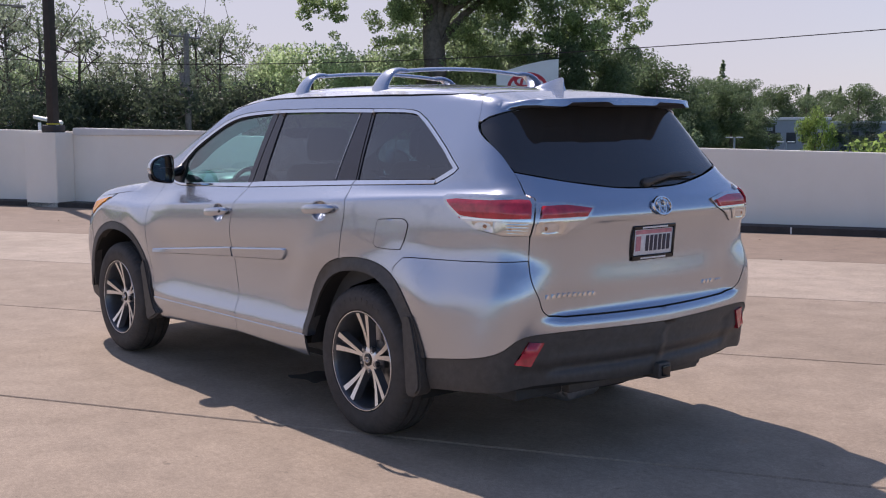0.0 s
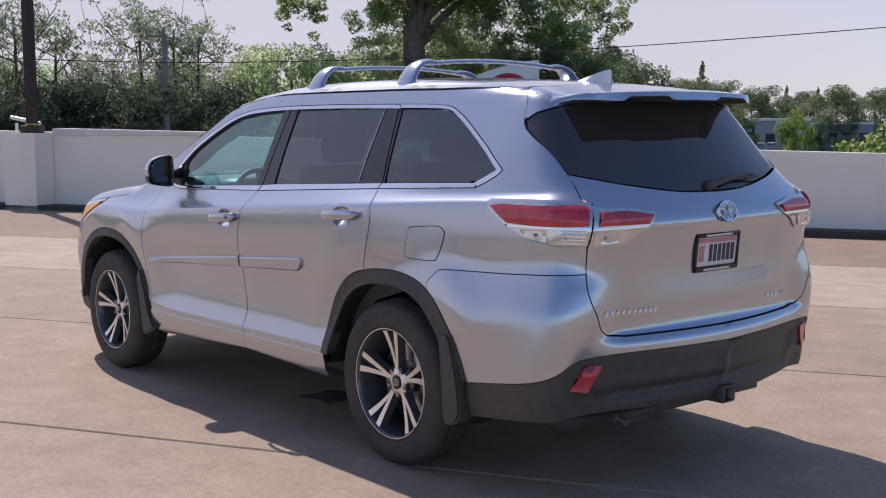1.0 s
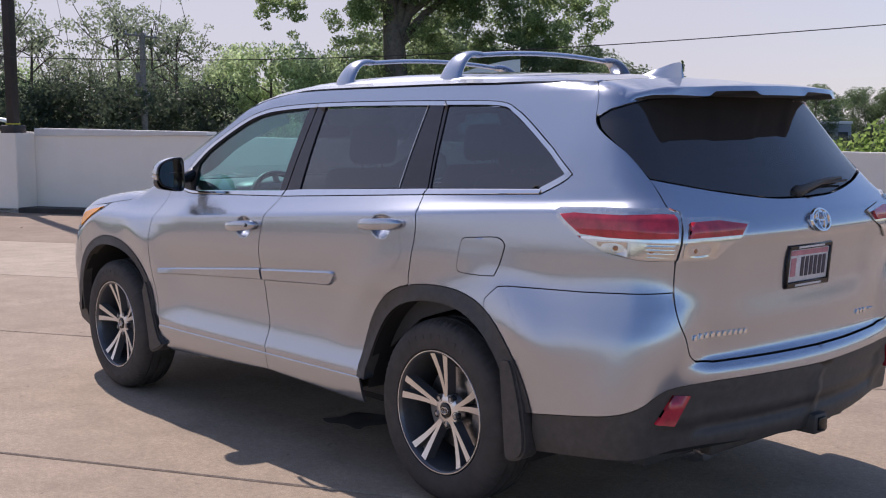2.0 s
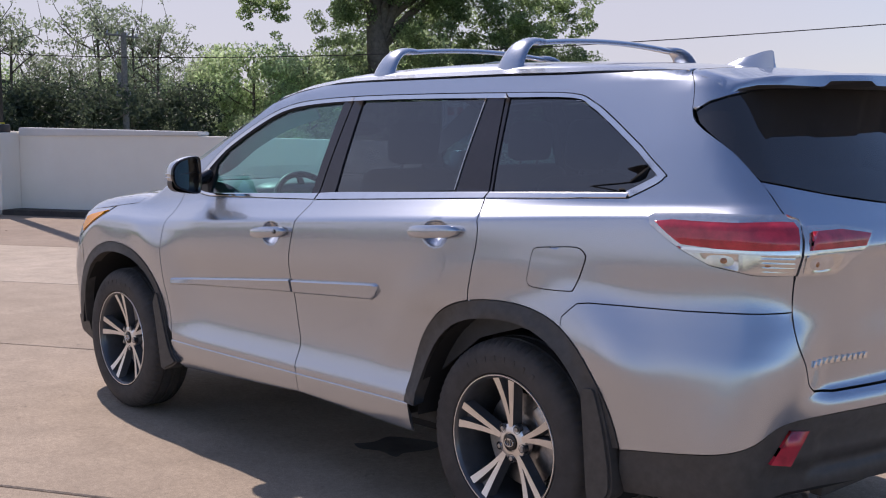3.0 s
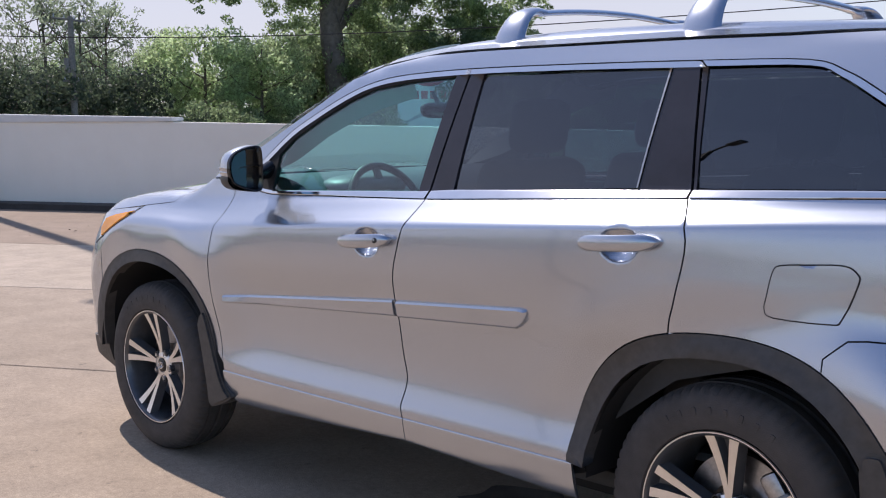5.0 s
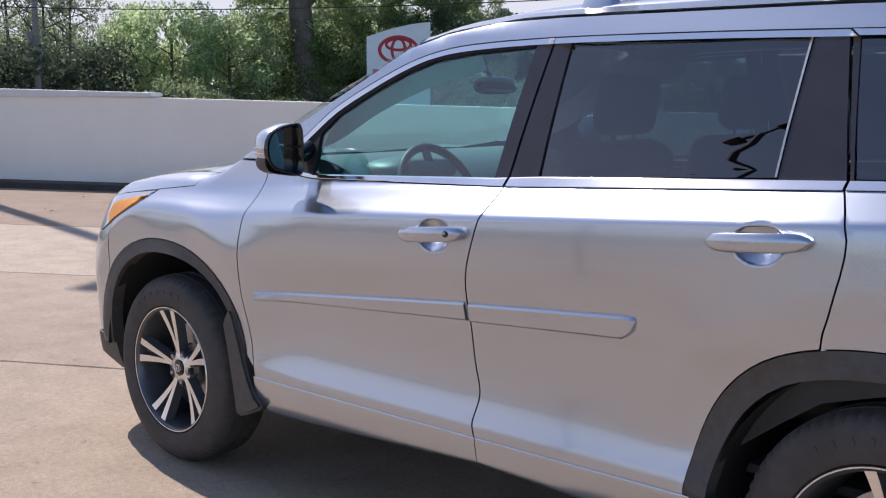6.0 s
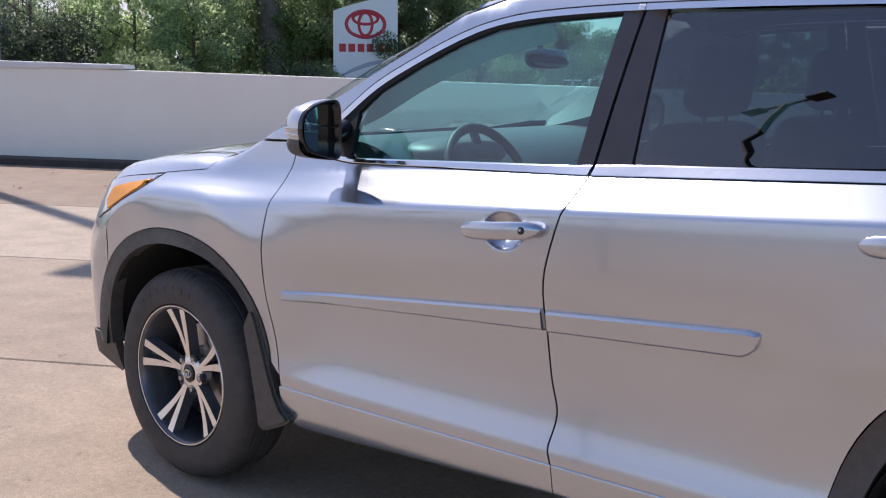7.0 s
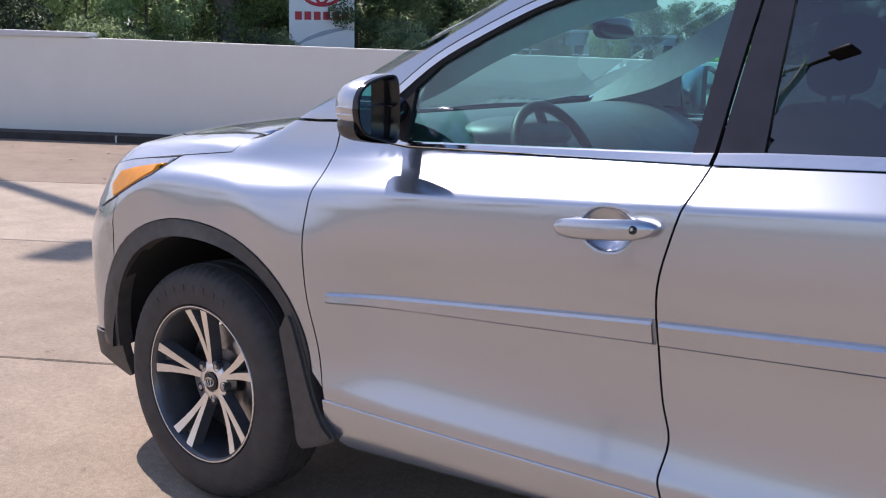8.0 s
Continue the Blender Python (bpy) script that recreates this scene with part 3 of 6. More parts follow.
# outlines of the flank
ARCH_R, ARCH_F = (-.012, .350, .520), (2.822, .352, .522)
ARCH_R_IN, ARCH_F_IN = (-.012, .362, .446), (2.795, .370, .455)
belt_low = lambda x: float(np.interp(x, [-.46, .155, 1.161, 2.055, 2.13, 2.2, 2.29], [1.237, 1.212, 1.164, 1.140, 1.146, 1.163, 1.190]))
belt_top = lambda x: float(np.interp(x, [-.437, .145, 1.06, 1.23, 2.05, 2.13, 2.2, 2.29], [1.257, 1.237, 1.200, 1.188, 1.157, 1.161, 1.176, 1.201]))
CUT_FRONT = glide([(2.318, 1.188), (2.319, 1.13), (2.316, 1.06), (2.311, .99), (2.319, .86), (2.318, .70), (2.290, .57), (2.262, .44), (2.255, .415)], 4)
CUT_MID = glide([(1.172, 1.166), (1.186, 1.092), (1.210, 1.012), (1.238, .90), (1.244, .77), (1.233, .645), (1.211, .56), (1.222, .478), (1.212, .44), (1.206, .415)], 4)
CUT_REAR = glide([(.160, 1.213), (.112, 1.108), (.138, .955), (.155, .895), (.1615, .850)], 4)
CHROME_OUT = glide([(-.46, 1.237), (-.56, 1.282), (-.588, 1.304), (-.580, 1.322), (-.407, 1.424), (-.28, 1.498), (-.192, 1.542), (-.077, 1.576), (.249, 1.586), (.70, 1.592), (1.147, 1.592), (1.467, 1.58), (1.626, 1.557), (1.747, 1.519), (1.888, 1.454), (2.028, 1.378), (2.145, 1.283), (2.22, 1.222), (2.285, 1.196)], 4)
CHROME_IN = [(-.437, 1.257), (-.53, 1.298), (-.548, 1.308), (-.542, 1.318), (-.394, 1.408), (-.27, 1.48), (-.180, 1.527), (-.085, 1.558), (.225, 1.566), (.70, 1.573), (1.147, 1.573), (1.455, 1.561), (1.616, 1.540), (1.737, 1.501), (1.876, 1.436), (2.013, 1.361), (2.129, 1.267), (2.205, 1.206), (2.260, 1.184)]
CHROME_IN = glide(CHROME_IN, 4)
BUMP_LINE = [(-.28, .850), (-.335, .898), (-.381, .904), (-.70, .915), (-.955, .930)]
HATCH_CUT = glide([(-.560, 1.652), (-.606, 1.626), (-.638, 1.590), (-.648, 1.545), (-.654, 1.508), (-.684, 1.470), (-.815, 1.388), (-.895, 1.300), (-.922, 1.254), (-.943, 1.204)], 4)
LAMP_OUT = [(-.943, 1.204), (-.75, 1.203), (-.594, 1.198), (-.574, 1.186), (-.583, 1.164), (-.678, 1.100), (-.765, 1.056), (-.866, 1.036), (-.956, 1.038)]
LAMP_SPLIT = [(-.968, 1.09), (-.972, 1.131), (-.978, 1.170), (-.970, 1.192)]
LAMP_IN = [(-.973, 1.191), (-.981, 1.171), (-1.10, 1.168), (-1.240, 1.146), (-1.205, 1.105), (-1.133, 1.073), (-1.086, 1.033), (-.9595, 1.037), (-.971, 1.09), (-.975, 1.131)]
HATCH_SIDE = glide([(-.958, 1.036), (-.955, .96), (-.957, .89), (-.968, .83), (-.988, .775), (-1.004, .715), (-1.028, .690)], 3)
BLACK_LINE = glide([(-.52, .464), (-.70, .495), (-.813, .523), (-.874, .553), (-.938, .605), (-1.06, .614), (-1.3, .612), (REAR_MID, .606)], 4)
ditch_y = lambda x: float(np.interp(x, [-.6, -.5, -.38, -.1, 1.4, 1.6, 1.75, 1.83, 1.905, 1.984, 2.08, 2.168, 2.222, 2.33, 2.45], [.54, .565, .592, .603, .600, .616, .642, .664, .686, .704, .722, .740, .747, .760, .768]))
ditch = lambda xs: [(x, float(lid([x], [ditch_y(x)])[0][2])) for x in xs]


def curve_to(outline, at):
    return min(range(len(outline)), key=lambda i: math.hypot(outline[i][0] - at[0], outline[i][1] - at[1]))


car = tagged(empty("car"), "silver grey metallic sport utility car parked on concrete", "car")

def dent(cx, cz):
    return lambda a, b: -.024 * np.clip(1 - ((a - cx) / .066) ** 2 - ((b - cz) / .050) ** 2, 0, 1)



def strip(name, parent, line, mat, mirror, proud, edge, label="", rows_=1):
    """A raised strip along a door: a chamfer above, a flat face and an undercut lower edge."""
    ks = np.array(line[::-1])
    xs = np.unique(np.concatenate([np.linspace(ks[0, 0], ks[-1, 0], 30), ks[:, 0]]))
    zt, zb = np.interp(xs, ks[:, 0], ks[:, 1]), np.interp(xs, ks[:, 0], ks[:, 2])
    bm = bmesh.new()
    rows = []
    for x, a, b in zip(xs, zt, zb):
        k = min(1, (a - b) / (3.4 * edge))
        sec = [(a, -.002), (a - .22 * edge * k, .5 * proud * k), (a - edge * k, .82 * proud * k), *[(a - edge * k + (b + .55 * edge * k - a + edge * k) * r / rows_, (.82 + .18 * r / rows_) * proud * k) for r in range(1, rows_)], (b + .55 * edge * k, proud * k), (b + .1 * edge * k, .8 * proud * k), (b, -.002)]
        ys = skin([x] * len(sec), [z for z, _ in sec])[:, 1]
        rows.append([bm.verts.new((x, (y + d) * (-RIGHT if mirror else 1), z)) for y, (z, d) in zip(ys, sec)])
    for p, q in zip(rows[:-1], rows[1:]):
        for m in range(len(p) - 1):
            bm.faces.new((p[m], q[m], q[m + 1], p[m + 1]))
    bm.faces.new(rows[0])
    bm.faces.new(rows[-1][::-1])
    bmesh.ops.recalc_face_normals(bm, faces=bm.faces)
    return part(name, bm, mat, parent, label, smooth=rows_ > 1)


def along(line, lo, hi):
    """The stretch of a window's upper edge between two x."""
    i = min(range(len(line)), key=lambda q: line[q][0])
    run = line[i:]
    xs, zs = [p[0] for p in run], [p[1] for p in run]
    return [(lo, float(np.interp(lo, xs, zs)))] + [p for p in run if lo + .002 < p[0] < hi - .002] + [(hi, float(np.interp(hi, xs, zs)))]


HOOD_LINE = [(3.17, 1.025), (2.96, 1.053), (2.75, 1.077), (2.722, 1.115)]
LAMP_BACK = [(3.20, .82), (3.178, .912), (3.10, .955), (3.03, .99), (2.972, 1.046)]
GLASS_EDGE = [(2.065, 1.165), (2.072, 1.290), (2.006, 1.353), (1.870, 1.429), (1.732, 1.494), (1.613, 1.534), (1.454, 1.555), (1.214, 1.569)]

for side in (False, True):
    tag = dict(mirror=side)
    # doors
    door_f = panel("front_door", CUT_FRONT + CUT_MID[::-1] + [(x, belt_low(x)) for x in list(np.linspace(1.3, 2.05, 7)) + [2.09, 2.13, 2.165, 2.2, 2.25, 2.29]], PAINT, car, res=.04, gap=.0027, swell=dent(1.365, 1.016), fine=[(1.365, 1.016, .075, .007)], crease=True, **tag)
    a1 = arc_angle(ARCH_R, 1, .415, 0, 40)
    a0 = arc_angle(ARCH_R, 0, .163, 50, 90)
    door_r = panel("rear_door", CUT_MID + arc(*ARCH_R, a1, a0, 16) + CUT_REAR[::-1][1:] + [(x, belt_low(x)) for x in np.linspace(.3, 1.1, 8)], PAINT, car, res=.04, gap=.0027, swell=dent(.318, 1.084), fine=[(.318, 1.084, .075, .007)], crease=True, **tag)
    # sill mouldings under the doors
    strip("sill_moulding", door_f, [(2.262, .4335, .322), (2.20, .4333, .300), (1.206, .4325, .350)], PAINT, side, .006, .005, "", 9)
    strip("sill_moulding", door_r, [(1.203, .4325, .350), (.484, .4325, .318)], PAINT, side, .006, .005, "", 9)
    # side mouldings
    strip("side_moulding", door_f, [(2.236, .741, .711), (1.251, .828, .772)], PAINT, side, .015, .009)
    strip("side_moulding", door_r, [(1.234, .826, .770), (.705, .8635, .800), (.688, .8647, .806), (.667, .8625, .822), (.657, .859, .848)], PAINT, side, .015, .009)
    # dark line under each moulding: its shade gap, put in as a strip
    for owner, line in ((door_f, [(2.236, .711), (1.251, .772)]), (door_r, [(1.234, .770), (.705, .800)])):
        strip("moulding_joint", owner, [(x, z + .003, z - .0016) for x, z in line], DARK, side, .004, .001)
    # quarter panel with the roof side rail and the front pillar
    qa = arc_angle(ARCH_R, 0, -.28, 90, 150)
    upper = [(2.320, 1.194), (2.42, 1.190), (2.505, 1.189)] + ditch([2.45, 2.33, 2.2, 2.05, 1.9, 1.75, 1.6, 1.4, 1.15, .9, .6, .3, 0, -.2, -.33, -.42, -.48])
    k = curve_to(HATCH_SIDE, (-.955, .93))
    frame_outline = CUT_REAR[::-1] + CHROME_OUT + upper + HATCH_CUT[1:] + LAMP_OUT[1:] + HATCH_SIDE[1:k + 1] + BUMP_LINE[::-1] + arc(*ARCH_R, qa, a0, 14)[:-1]
    quarter = panel("quarter_panel", frame_outline, PAINT, car, res=.045, crease=True, **tag)
    fuel = glide([(-.22, 1.072), (-.31, 1.077), (-.345, 1.060), (-.350, 1.034), (-.315, .945), (-.285, .930), (-.14, .930), (-.113, .950), (-.118, .985), (-.130, 1.045), (-.149, 1.065), (-.22, 1.072)], 3)[:-1]
    panel("fuel_door_joint", fuel, DARK, quarter, off=.0012, thick=.003, gap=0, res=.02, **tag)
    panel("fuel_door", fuel, PAINT, quarter, off=.0025, thick=.002, gap=.0035, res=.02, **tag)
    # front fender
    fa1 = arc_angle(ARCH_F, 0, 3.22, 20, 80)
    fa0 = arc_angle(ARCH_F, 1, .50, 140, 180)
    panel("front_fender", CUT_FRONT[:-5] + arc(*ARCH_F, fa0, fa1, 20) + LAMP_BACK + HOOD_LINE[1:] + [(2.60, 1.160), (2.51, 1.185), (2.42, 1.186), (2.325, 1.190)], PAINT, car, res=.018, crease=True, **tag)
    # window glass, pillars and chrome
    win_f = panel("door_glass", [(2.05, 1.150)] + GLASS_EDGE + [(1.234, 1.187)], GLASS_FRONT, door_f, res=.025, off=-.010, thick=.004, gap=0, label="lightly green tinted door glass", **tag)
    panel("window_frame", along(CHROME_IN, 1.212, 2.25) + [(2.2, 1.170), (2.13, 1.155), (2.05, 1.150)] + GLASS_EDGE, DARK, door_f, off=-.003, thick=.02, gap=0, res=.02, **tag)
    panel("door_glass", [(1.082, 1.569), (.339, 1.569), (.338, 1.232), (1.066, 1.197)], GLASS_PRIVACY, door_r, res=.02, off=-.008, thick=.004, label="dark privacy glass", **tag)
    qg = [p for p in CHROME_IN if p[0] < .225]
    panel("quarter_glass", qg + [(.225, 1.565), (.148, 1.238)], GLASS_PRIVACY, quarter, res=.02, off=-.007, thick=.004, label="dark privacy glass", **tag)
    panel("pillar_cover", [(1.212, 1.581), (1.233, 1.178), (1.179, 1.179), (1.150, 1.583)], PILLAR_FILM, door_f, off=-.002, **tag)
    panel("pillar_cover", [(1.145, 1.583), (1.173, 1.179), (1.066, 1.186), (1.082, 1.581)], PILLAR_FILM, door_r, off=-.002, **tag)
    panel("pillar_cover", [(.339, 1.582), (.338, 1.222), (.163, 1.228), (.250, 1.581)], PILLAR_FILM, door_r, off=-.002, **tag)
    panel("glass_run", [(.3455, 1.568), (.3445, 1.232), (.3385, 1.232), (.3395, 1.568)], STEEL, door_r, off=.0015, thick=.010, gap=0, res=.02, label="thin pale glass channel", **tag)
    panel("pillar_cover", [(.245, 1.580), (.158, 1.228), (.146, 1.228), (.222, 1.577)], PILLAR_FILM, quarter, off=-.002, **tag)
    for lo, hi, owner in ((1.179, 2.285, door_f), (.164, 1.168, door_r), (-.452, .156, quarter)):
        strip("belt_chrome", owner, [(x, belt_top(x) - .002, belt_low(x) + .001) for x in np.linspace(lo, hi, 24)[::-1]], CHROME, side, .006, .004, "bright chrome belt strip")
    for lo, hi, lo_in, hi_in, owner in ((1.150, 2.270, 1.150, 2.250, door_f), (.251, 1.1475, .228, 1.1475, door_r)):
        o = [(x, z - .0025) for x, z in along(CHROME_OUT, lo, hi)]
        panel("window_chrome", o + along(CHROME_IN, lo_in, hi_in)[::-1], CHROME, owner, off=.001, thick=.010, gap=0, res=.02, **tag)
    o = [p for p in CHROME_OUT if p[0] <= .245] + [(.248, 1.586)]
    i = [p for p in CHROME_IN if p[0] <= .222] + [(.225, 1.566)]
    panel("window_chrome", o + i[::-1], CHROME, quarter, off=.002, thick=.010, gap=.002, res=.02, **tag)
    # wheel arch cladding
    for outer, inner_a, lo_o, hi_o in ((ARCH_R, ARCH_R_IN, 9, 167), (ARCH_F, ARCH_F_IN, 4.5, 183)):
        bulge = lambda a, b, c=outer, d=inner_a: .016 * np.clip((c[2] - np.hypot(a - c[0], b - c[1])) / .05, 0, 1)
        panel("arch_cladding", arc(*outer, lo_o, hi_o, 30) + arc(*inner_a, hi_o, lo_o, 30), BLACK_PLASTIC, car, off=.004, thick=.05, gap=.001, swell=bulge, label="black plastic wheel arch cladding", **tag)
    # lamps
    outer_lamp = panel("tail_lamp", LAMP_OUT + LAMP_SPLIT, CLEAR_LENS, car, off=.008, thick=.03, gap=.0012, res=.02, label="red and clear tail lamp", **tag)
    panel("red_lens", [(-.604, 1.174), (-.66, 1.181), (-.925, 1.180), (-.954, 1.177), (-.960, 1.160), (-.960, 1.108), (-.80, 1.104), (-.690, 1.112)], RED_LENS, outer_lamp, off=.015, thick=.008, gap=0, res=.02, swell=lambda a, b: .006 * step((1.181 - b) / .02) * step((b - 1.105) / .02), **tag)
    panel("lamp_divider", [(-.675, 1.106), (-.960, 1.104), (-.959, 1.097), (-.69, 1.098)], CHROME, outer_lamp, off=.016, thick=.008, gap=0, res=.02, **tag)
    panel("lamp_bowl", [(-.72, 1.090), (-.835, 1.094), (-.835, 1.046), (-.775, 1.060)], LAMP_BOWL, outer_lamp, off=.0115, thick=.004, gap=0, res=.008, swell=lambda a, b: -.007 * np.clip(1 - ((a + .79) / .05) ** 2, 0, 1) * np.clip(1 - ((b - 1.072) / .024) ** 2, 0, 1), **tag)
    panel("lamp_bowl", [(-.845, 1.094), (-.952, 1.094), (-.949, 1.045), (-.865, 1.043), (-.845, 1.047)], LAMP_BOWL, outer_lamp, off=.0125, thick=.004, gap=0, res=.004, swell=lambda a, b: .0026 * np.sin(b * 2 * math.pi / .012) * step((-a - .88) / .01), **tag)
    for bulb_s, bulb_z in ((-.80, 1.073), (-.895, 1.067)):
        q = skin([bulb_s], [bulb_z])[0] * np.array([1, -RIGHT if side else 1, 1])
        bulb = bmesh.new()
        bmesh.ops.create_uvsphere(bulb, u_segments=14, v_segments=8, radius=.013, matrix=Matrix.Translation(q) @ Matrix.Diagonal((1.1, 1.1, .8, 1)))
        part("bulb", bulb, AMBER_DIM, outer_lamp)
    inner_lamp = panel("tailgate_lamp", LAMP_IN, CLEAR_LENS, car, off=.010, thick=.03, gap=.0008, res=.02, label="red and clear tailgate lamp", **tag)
    panel("red_lens", [(-.996, 1.152), (-1.10, 1.153), (-1.212, 1.136), (-1.186, 1.106), (-.990, 1.106)], RED_LENS, inner_lamp, off=.017, thick=.008, gap=0, res=.02, swell=lambda a, b: .005 * step((1.153 - b) / .02) * step((b - 1.105) / .02), **tag)
    panel("lamp_bowl", [(-.978, 1.094), (-1.10, 1.094), (-1.075, 1.045), (-.972, 1.046)], LAMP_BOWL, inner_lamp, off=.0135, thick=.004, gap=0, res=.008, swell=lambda a, b: -.009 * np.clip(1 - ((a + 1.025) / .05) ** 2, 0, 1) * np.clip(1 - ((b - 1.070) / .025) ** 2, 0, 1), **tag)
    q = skin([-1.01], [1.068])[0] * np.array([1, -RIGHT if side else 1, 1])
    bulb = bmesh.new()
    bmesh.ops.create_uvsphere(bulb, u_segments=14, v_segments=8, radius=.013, matrix=Matrix.Translation(q))
    part("bulb", bulb, AMBER_DIM, inner_lamp)
    head = panel("headlamp", [(2.972, 1.046), (3.125, 1.031), (3.19, 1.022), (3.32, .985), (3.42, .93), (3.42, .87), (3.28, .862), (3.178, .912), (3.10, .955), (3.03, .99)], CLEAR_LENS, car, off=.002, thick=.02, res=.02, label="headlamp with amber side marker", **tag)
    panel("side_marker", [(3.0, 1.026), (3.12, 1.004), (3.19, .985), (3.22, .94), (3.20, .905), (3.178, .917), (3.10, .96), (3.035, .995)], AMBER_LENS, head, off=.006, thick=.008, gap=.001, res=.02, **tag)
    # front bumper
    panel("front_bumper", [(3.20, .82), (3.178, .909), (3.28, .858), (3.42, .866), (3.6, .90), (FRONT_MID, .90), (FRONT_MID, .36), (3.45, .415), (3.322, .430)] + arc(*ARCH_F, 10, fa1, 9), PAINT, car, **tag)
    panel("lower_bumper", [(3.322, .426), (3.45, .411), (FRONT_MID, .356), (FRONT_MID, .25), (3.5, .315), (3.36, .325), (3.245, .285), (3.222, .295), (3.222, .425), (3.300, .430)], BLACK_PLASTIC, car, off=.008, thick=.03, **tag)
    # dark inner shell behind the joints
    inner_line = [(REAR_MID, .33), (-.60, .33)] + arc(-.02, .36, .50, 178, 2, 16) + [(.6, .33), (2.2, .33)] + arc(2.80, .36, .50, 178, 2, 16) + [(3.5, .33), (3.6, .33), (3.6, .86), (3.2, .95), (2.9, 1.03), (2.45, 1.09), (1.16, 1.13), (.16, 1.18), (-.45, 1.20), (-.8, 1.20), (-1.0, 1.18), (REAR_MID, 1.16)]
    panel("inner_shell", inner_line, DARK, car, off=-.05, thick=.01, res=.12, **tag)

# rear end
left_hatch = glide([(REAR_MID, 1.213), (-1.43, 1.219), (-1.123, 1.256), (-.895, 1.298)], 4) + [(-.922, 1.254), (-.943, 1.206)] + LAMP_IN[:-2] + HATCH_SIDE[1:] + [(-1.10, .678), (-1.379, .674), (REAR_MID, .672)]


def plate_recess(a, b):
    y = np.abs(a - REAR_MID)
    width = step((.50 - y) / .16)
    return -.009 * width * step((1.092 - b) / .022) * step((b - .78) / .15) + .005 * np.exp(-((b - 1.108) / .022) ** 2) * step((.62 - y) / .1)


tailgate = panel("tailgate", left_hatch + mirrored(left_hatch)[1:-1], PAINT, car, res=.018, swell=plate_recess, gap=.0017)
lg = [(REAR_MID, 1.217), (-1.43, 1.223), (-1.123, 1.260), (-.897, 1.302), (-.80, 1.398), (-.690, 1.472), (-.666, 1.508), (-.72, 1.535), (-.80, 1.553), (-.90, 1.570), (-1.037, 1.588), (-1.3, 1.603), (REAR_MID, 1.607)]
panel("rear_glass", lg + mirrored(lg)[1:-1], GLASS_REAR, tailgate, off=-.004, thick=.004, label="dark privacy rear window")
lb = [(REAR_MID, .669), (-1.379, .671), (-1.10, .675), (-1.028, .687)] + HATCH_SIDE[::-1][1:-3] + BUMP_LINE[::-1] + arc(*ARCH_R, qa, 167, 8) + BLACK_LINE
rear_bumper = panel("rear_bumper", lb + mirrored(lb)[1:-1], PAINT, car, res=.022)
ll = BLACK_LINE[::-1] + [(-.515, .40), (-.527, .323), (-.79, .36), (-.98, .37), (-1.095, .37), (REAR_MID, .33)]


def lower_shape(a, b):
    y = np.abs(a - REAR_MID)
    return -.03 * step((.50 - b) / .06) * step((.80 - y) / .15) - .035 * step(y / .05) * step((.62 - y) / .06) * step((b - .40) / .05) * step((.585 - b) / .04) * 0.6


panel("lower_rear_bumper", ll + mirrored(ll)[1:-1], BLACK_PLASTIC, rear_bumper, off=-.004, swell=lower_shape, label="black lower bumper")
for side in (False, True):
    panel("reflector", [(-.955, .588), (-1.012, .578), (-.962, .474), (-.905, .489)], RED_LENS, rear_bumper, off=.006, thick=.02, mirror=side, label="red bumper reflector")
# roof, windscreen, hood
roof_xs = [-.505, -.45, -.3, 0, .4, .9, 1.3, 1.6, 1.72]
panel("roof_panel", [(x, ditch_y(x) - .003) for x in roof_xs] + [(1.76, .3), (1.775, 0), (1.76, -.3)] + [(x, -ditch_y(x) + .003) for x in roof_xs[::-1]] + [(-.528, -.3), (-.535, 0), (-.528, .3)], PAINT, car, surface=lid, res=.035)
screen_xs = [1.74, 1.83, 1.905, 1.984, 2.08, 2.168, 2.25, 2.33, 2.45, 2.52]
panel("windscreen", [(x, ditch_y(x) - .012) for x in screen_xs] + [(2.60, .5), (2.66, 0), (2.60, -.5)] + [(x, -ditch_y(x) + .012) for x in screen_xs[::-1]] + [(1.785, 0)], GLASS_SCREEN, car, surface=lid, res=.07, off=-.004, thick=.004)
hood_rim = [(2.72, .70), (2.95, .70), (3.10, .70), (3.25, .60), (3.36, .47), (3.44, .25)]
hood = panel("hood", hood_rim + [(3.48, 0)] + [(x, -y) for x, y in hood_rim[::-1]] + [(2.70, 0)], PAINT, car, surface=lid, res=.05, gap=0)
brow = [(3 + .6 * math.atan2(max(0, x - 3), y - .25) if x > 3 else x, float(lid([x], [y])[0][2])) for x, y in [(2.724, .70), (2.85, .70), (2.95, .70), (3.0, .70), (3.05, .70), (3.10, .70), (3.18, .647), (3.25, .60), (3.31, .53), (3.36, .47)]]
for side in (False, True):
    panel("hood_edge", [HOOD_LINE[3], HOOD_LINE[2], HOOD_LINE[1], (3.125, 1.033), (3.19, 1.024), (3.32, .987), (3.42, .932), (3.50, .99)] + brow[::-1], PAINT, hood, res=.02, gap=.001, mirror=side)
panel("cowl", [(2.53, .755), (2.68, .66), (2.66, .5), (2.695, 0), (2.66, -.5), (2.68, -.66), (2.53, -.755), (2.46, -.72), (2.58, -.5), (2.64, 0), (2.58, .5), (2.46, .72)], BLACK_PLASTIC, car, surface=lid, res=.07, off=-.006)

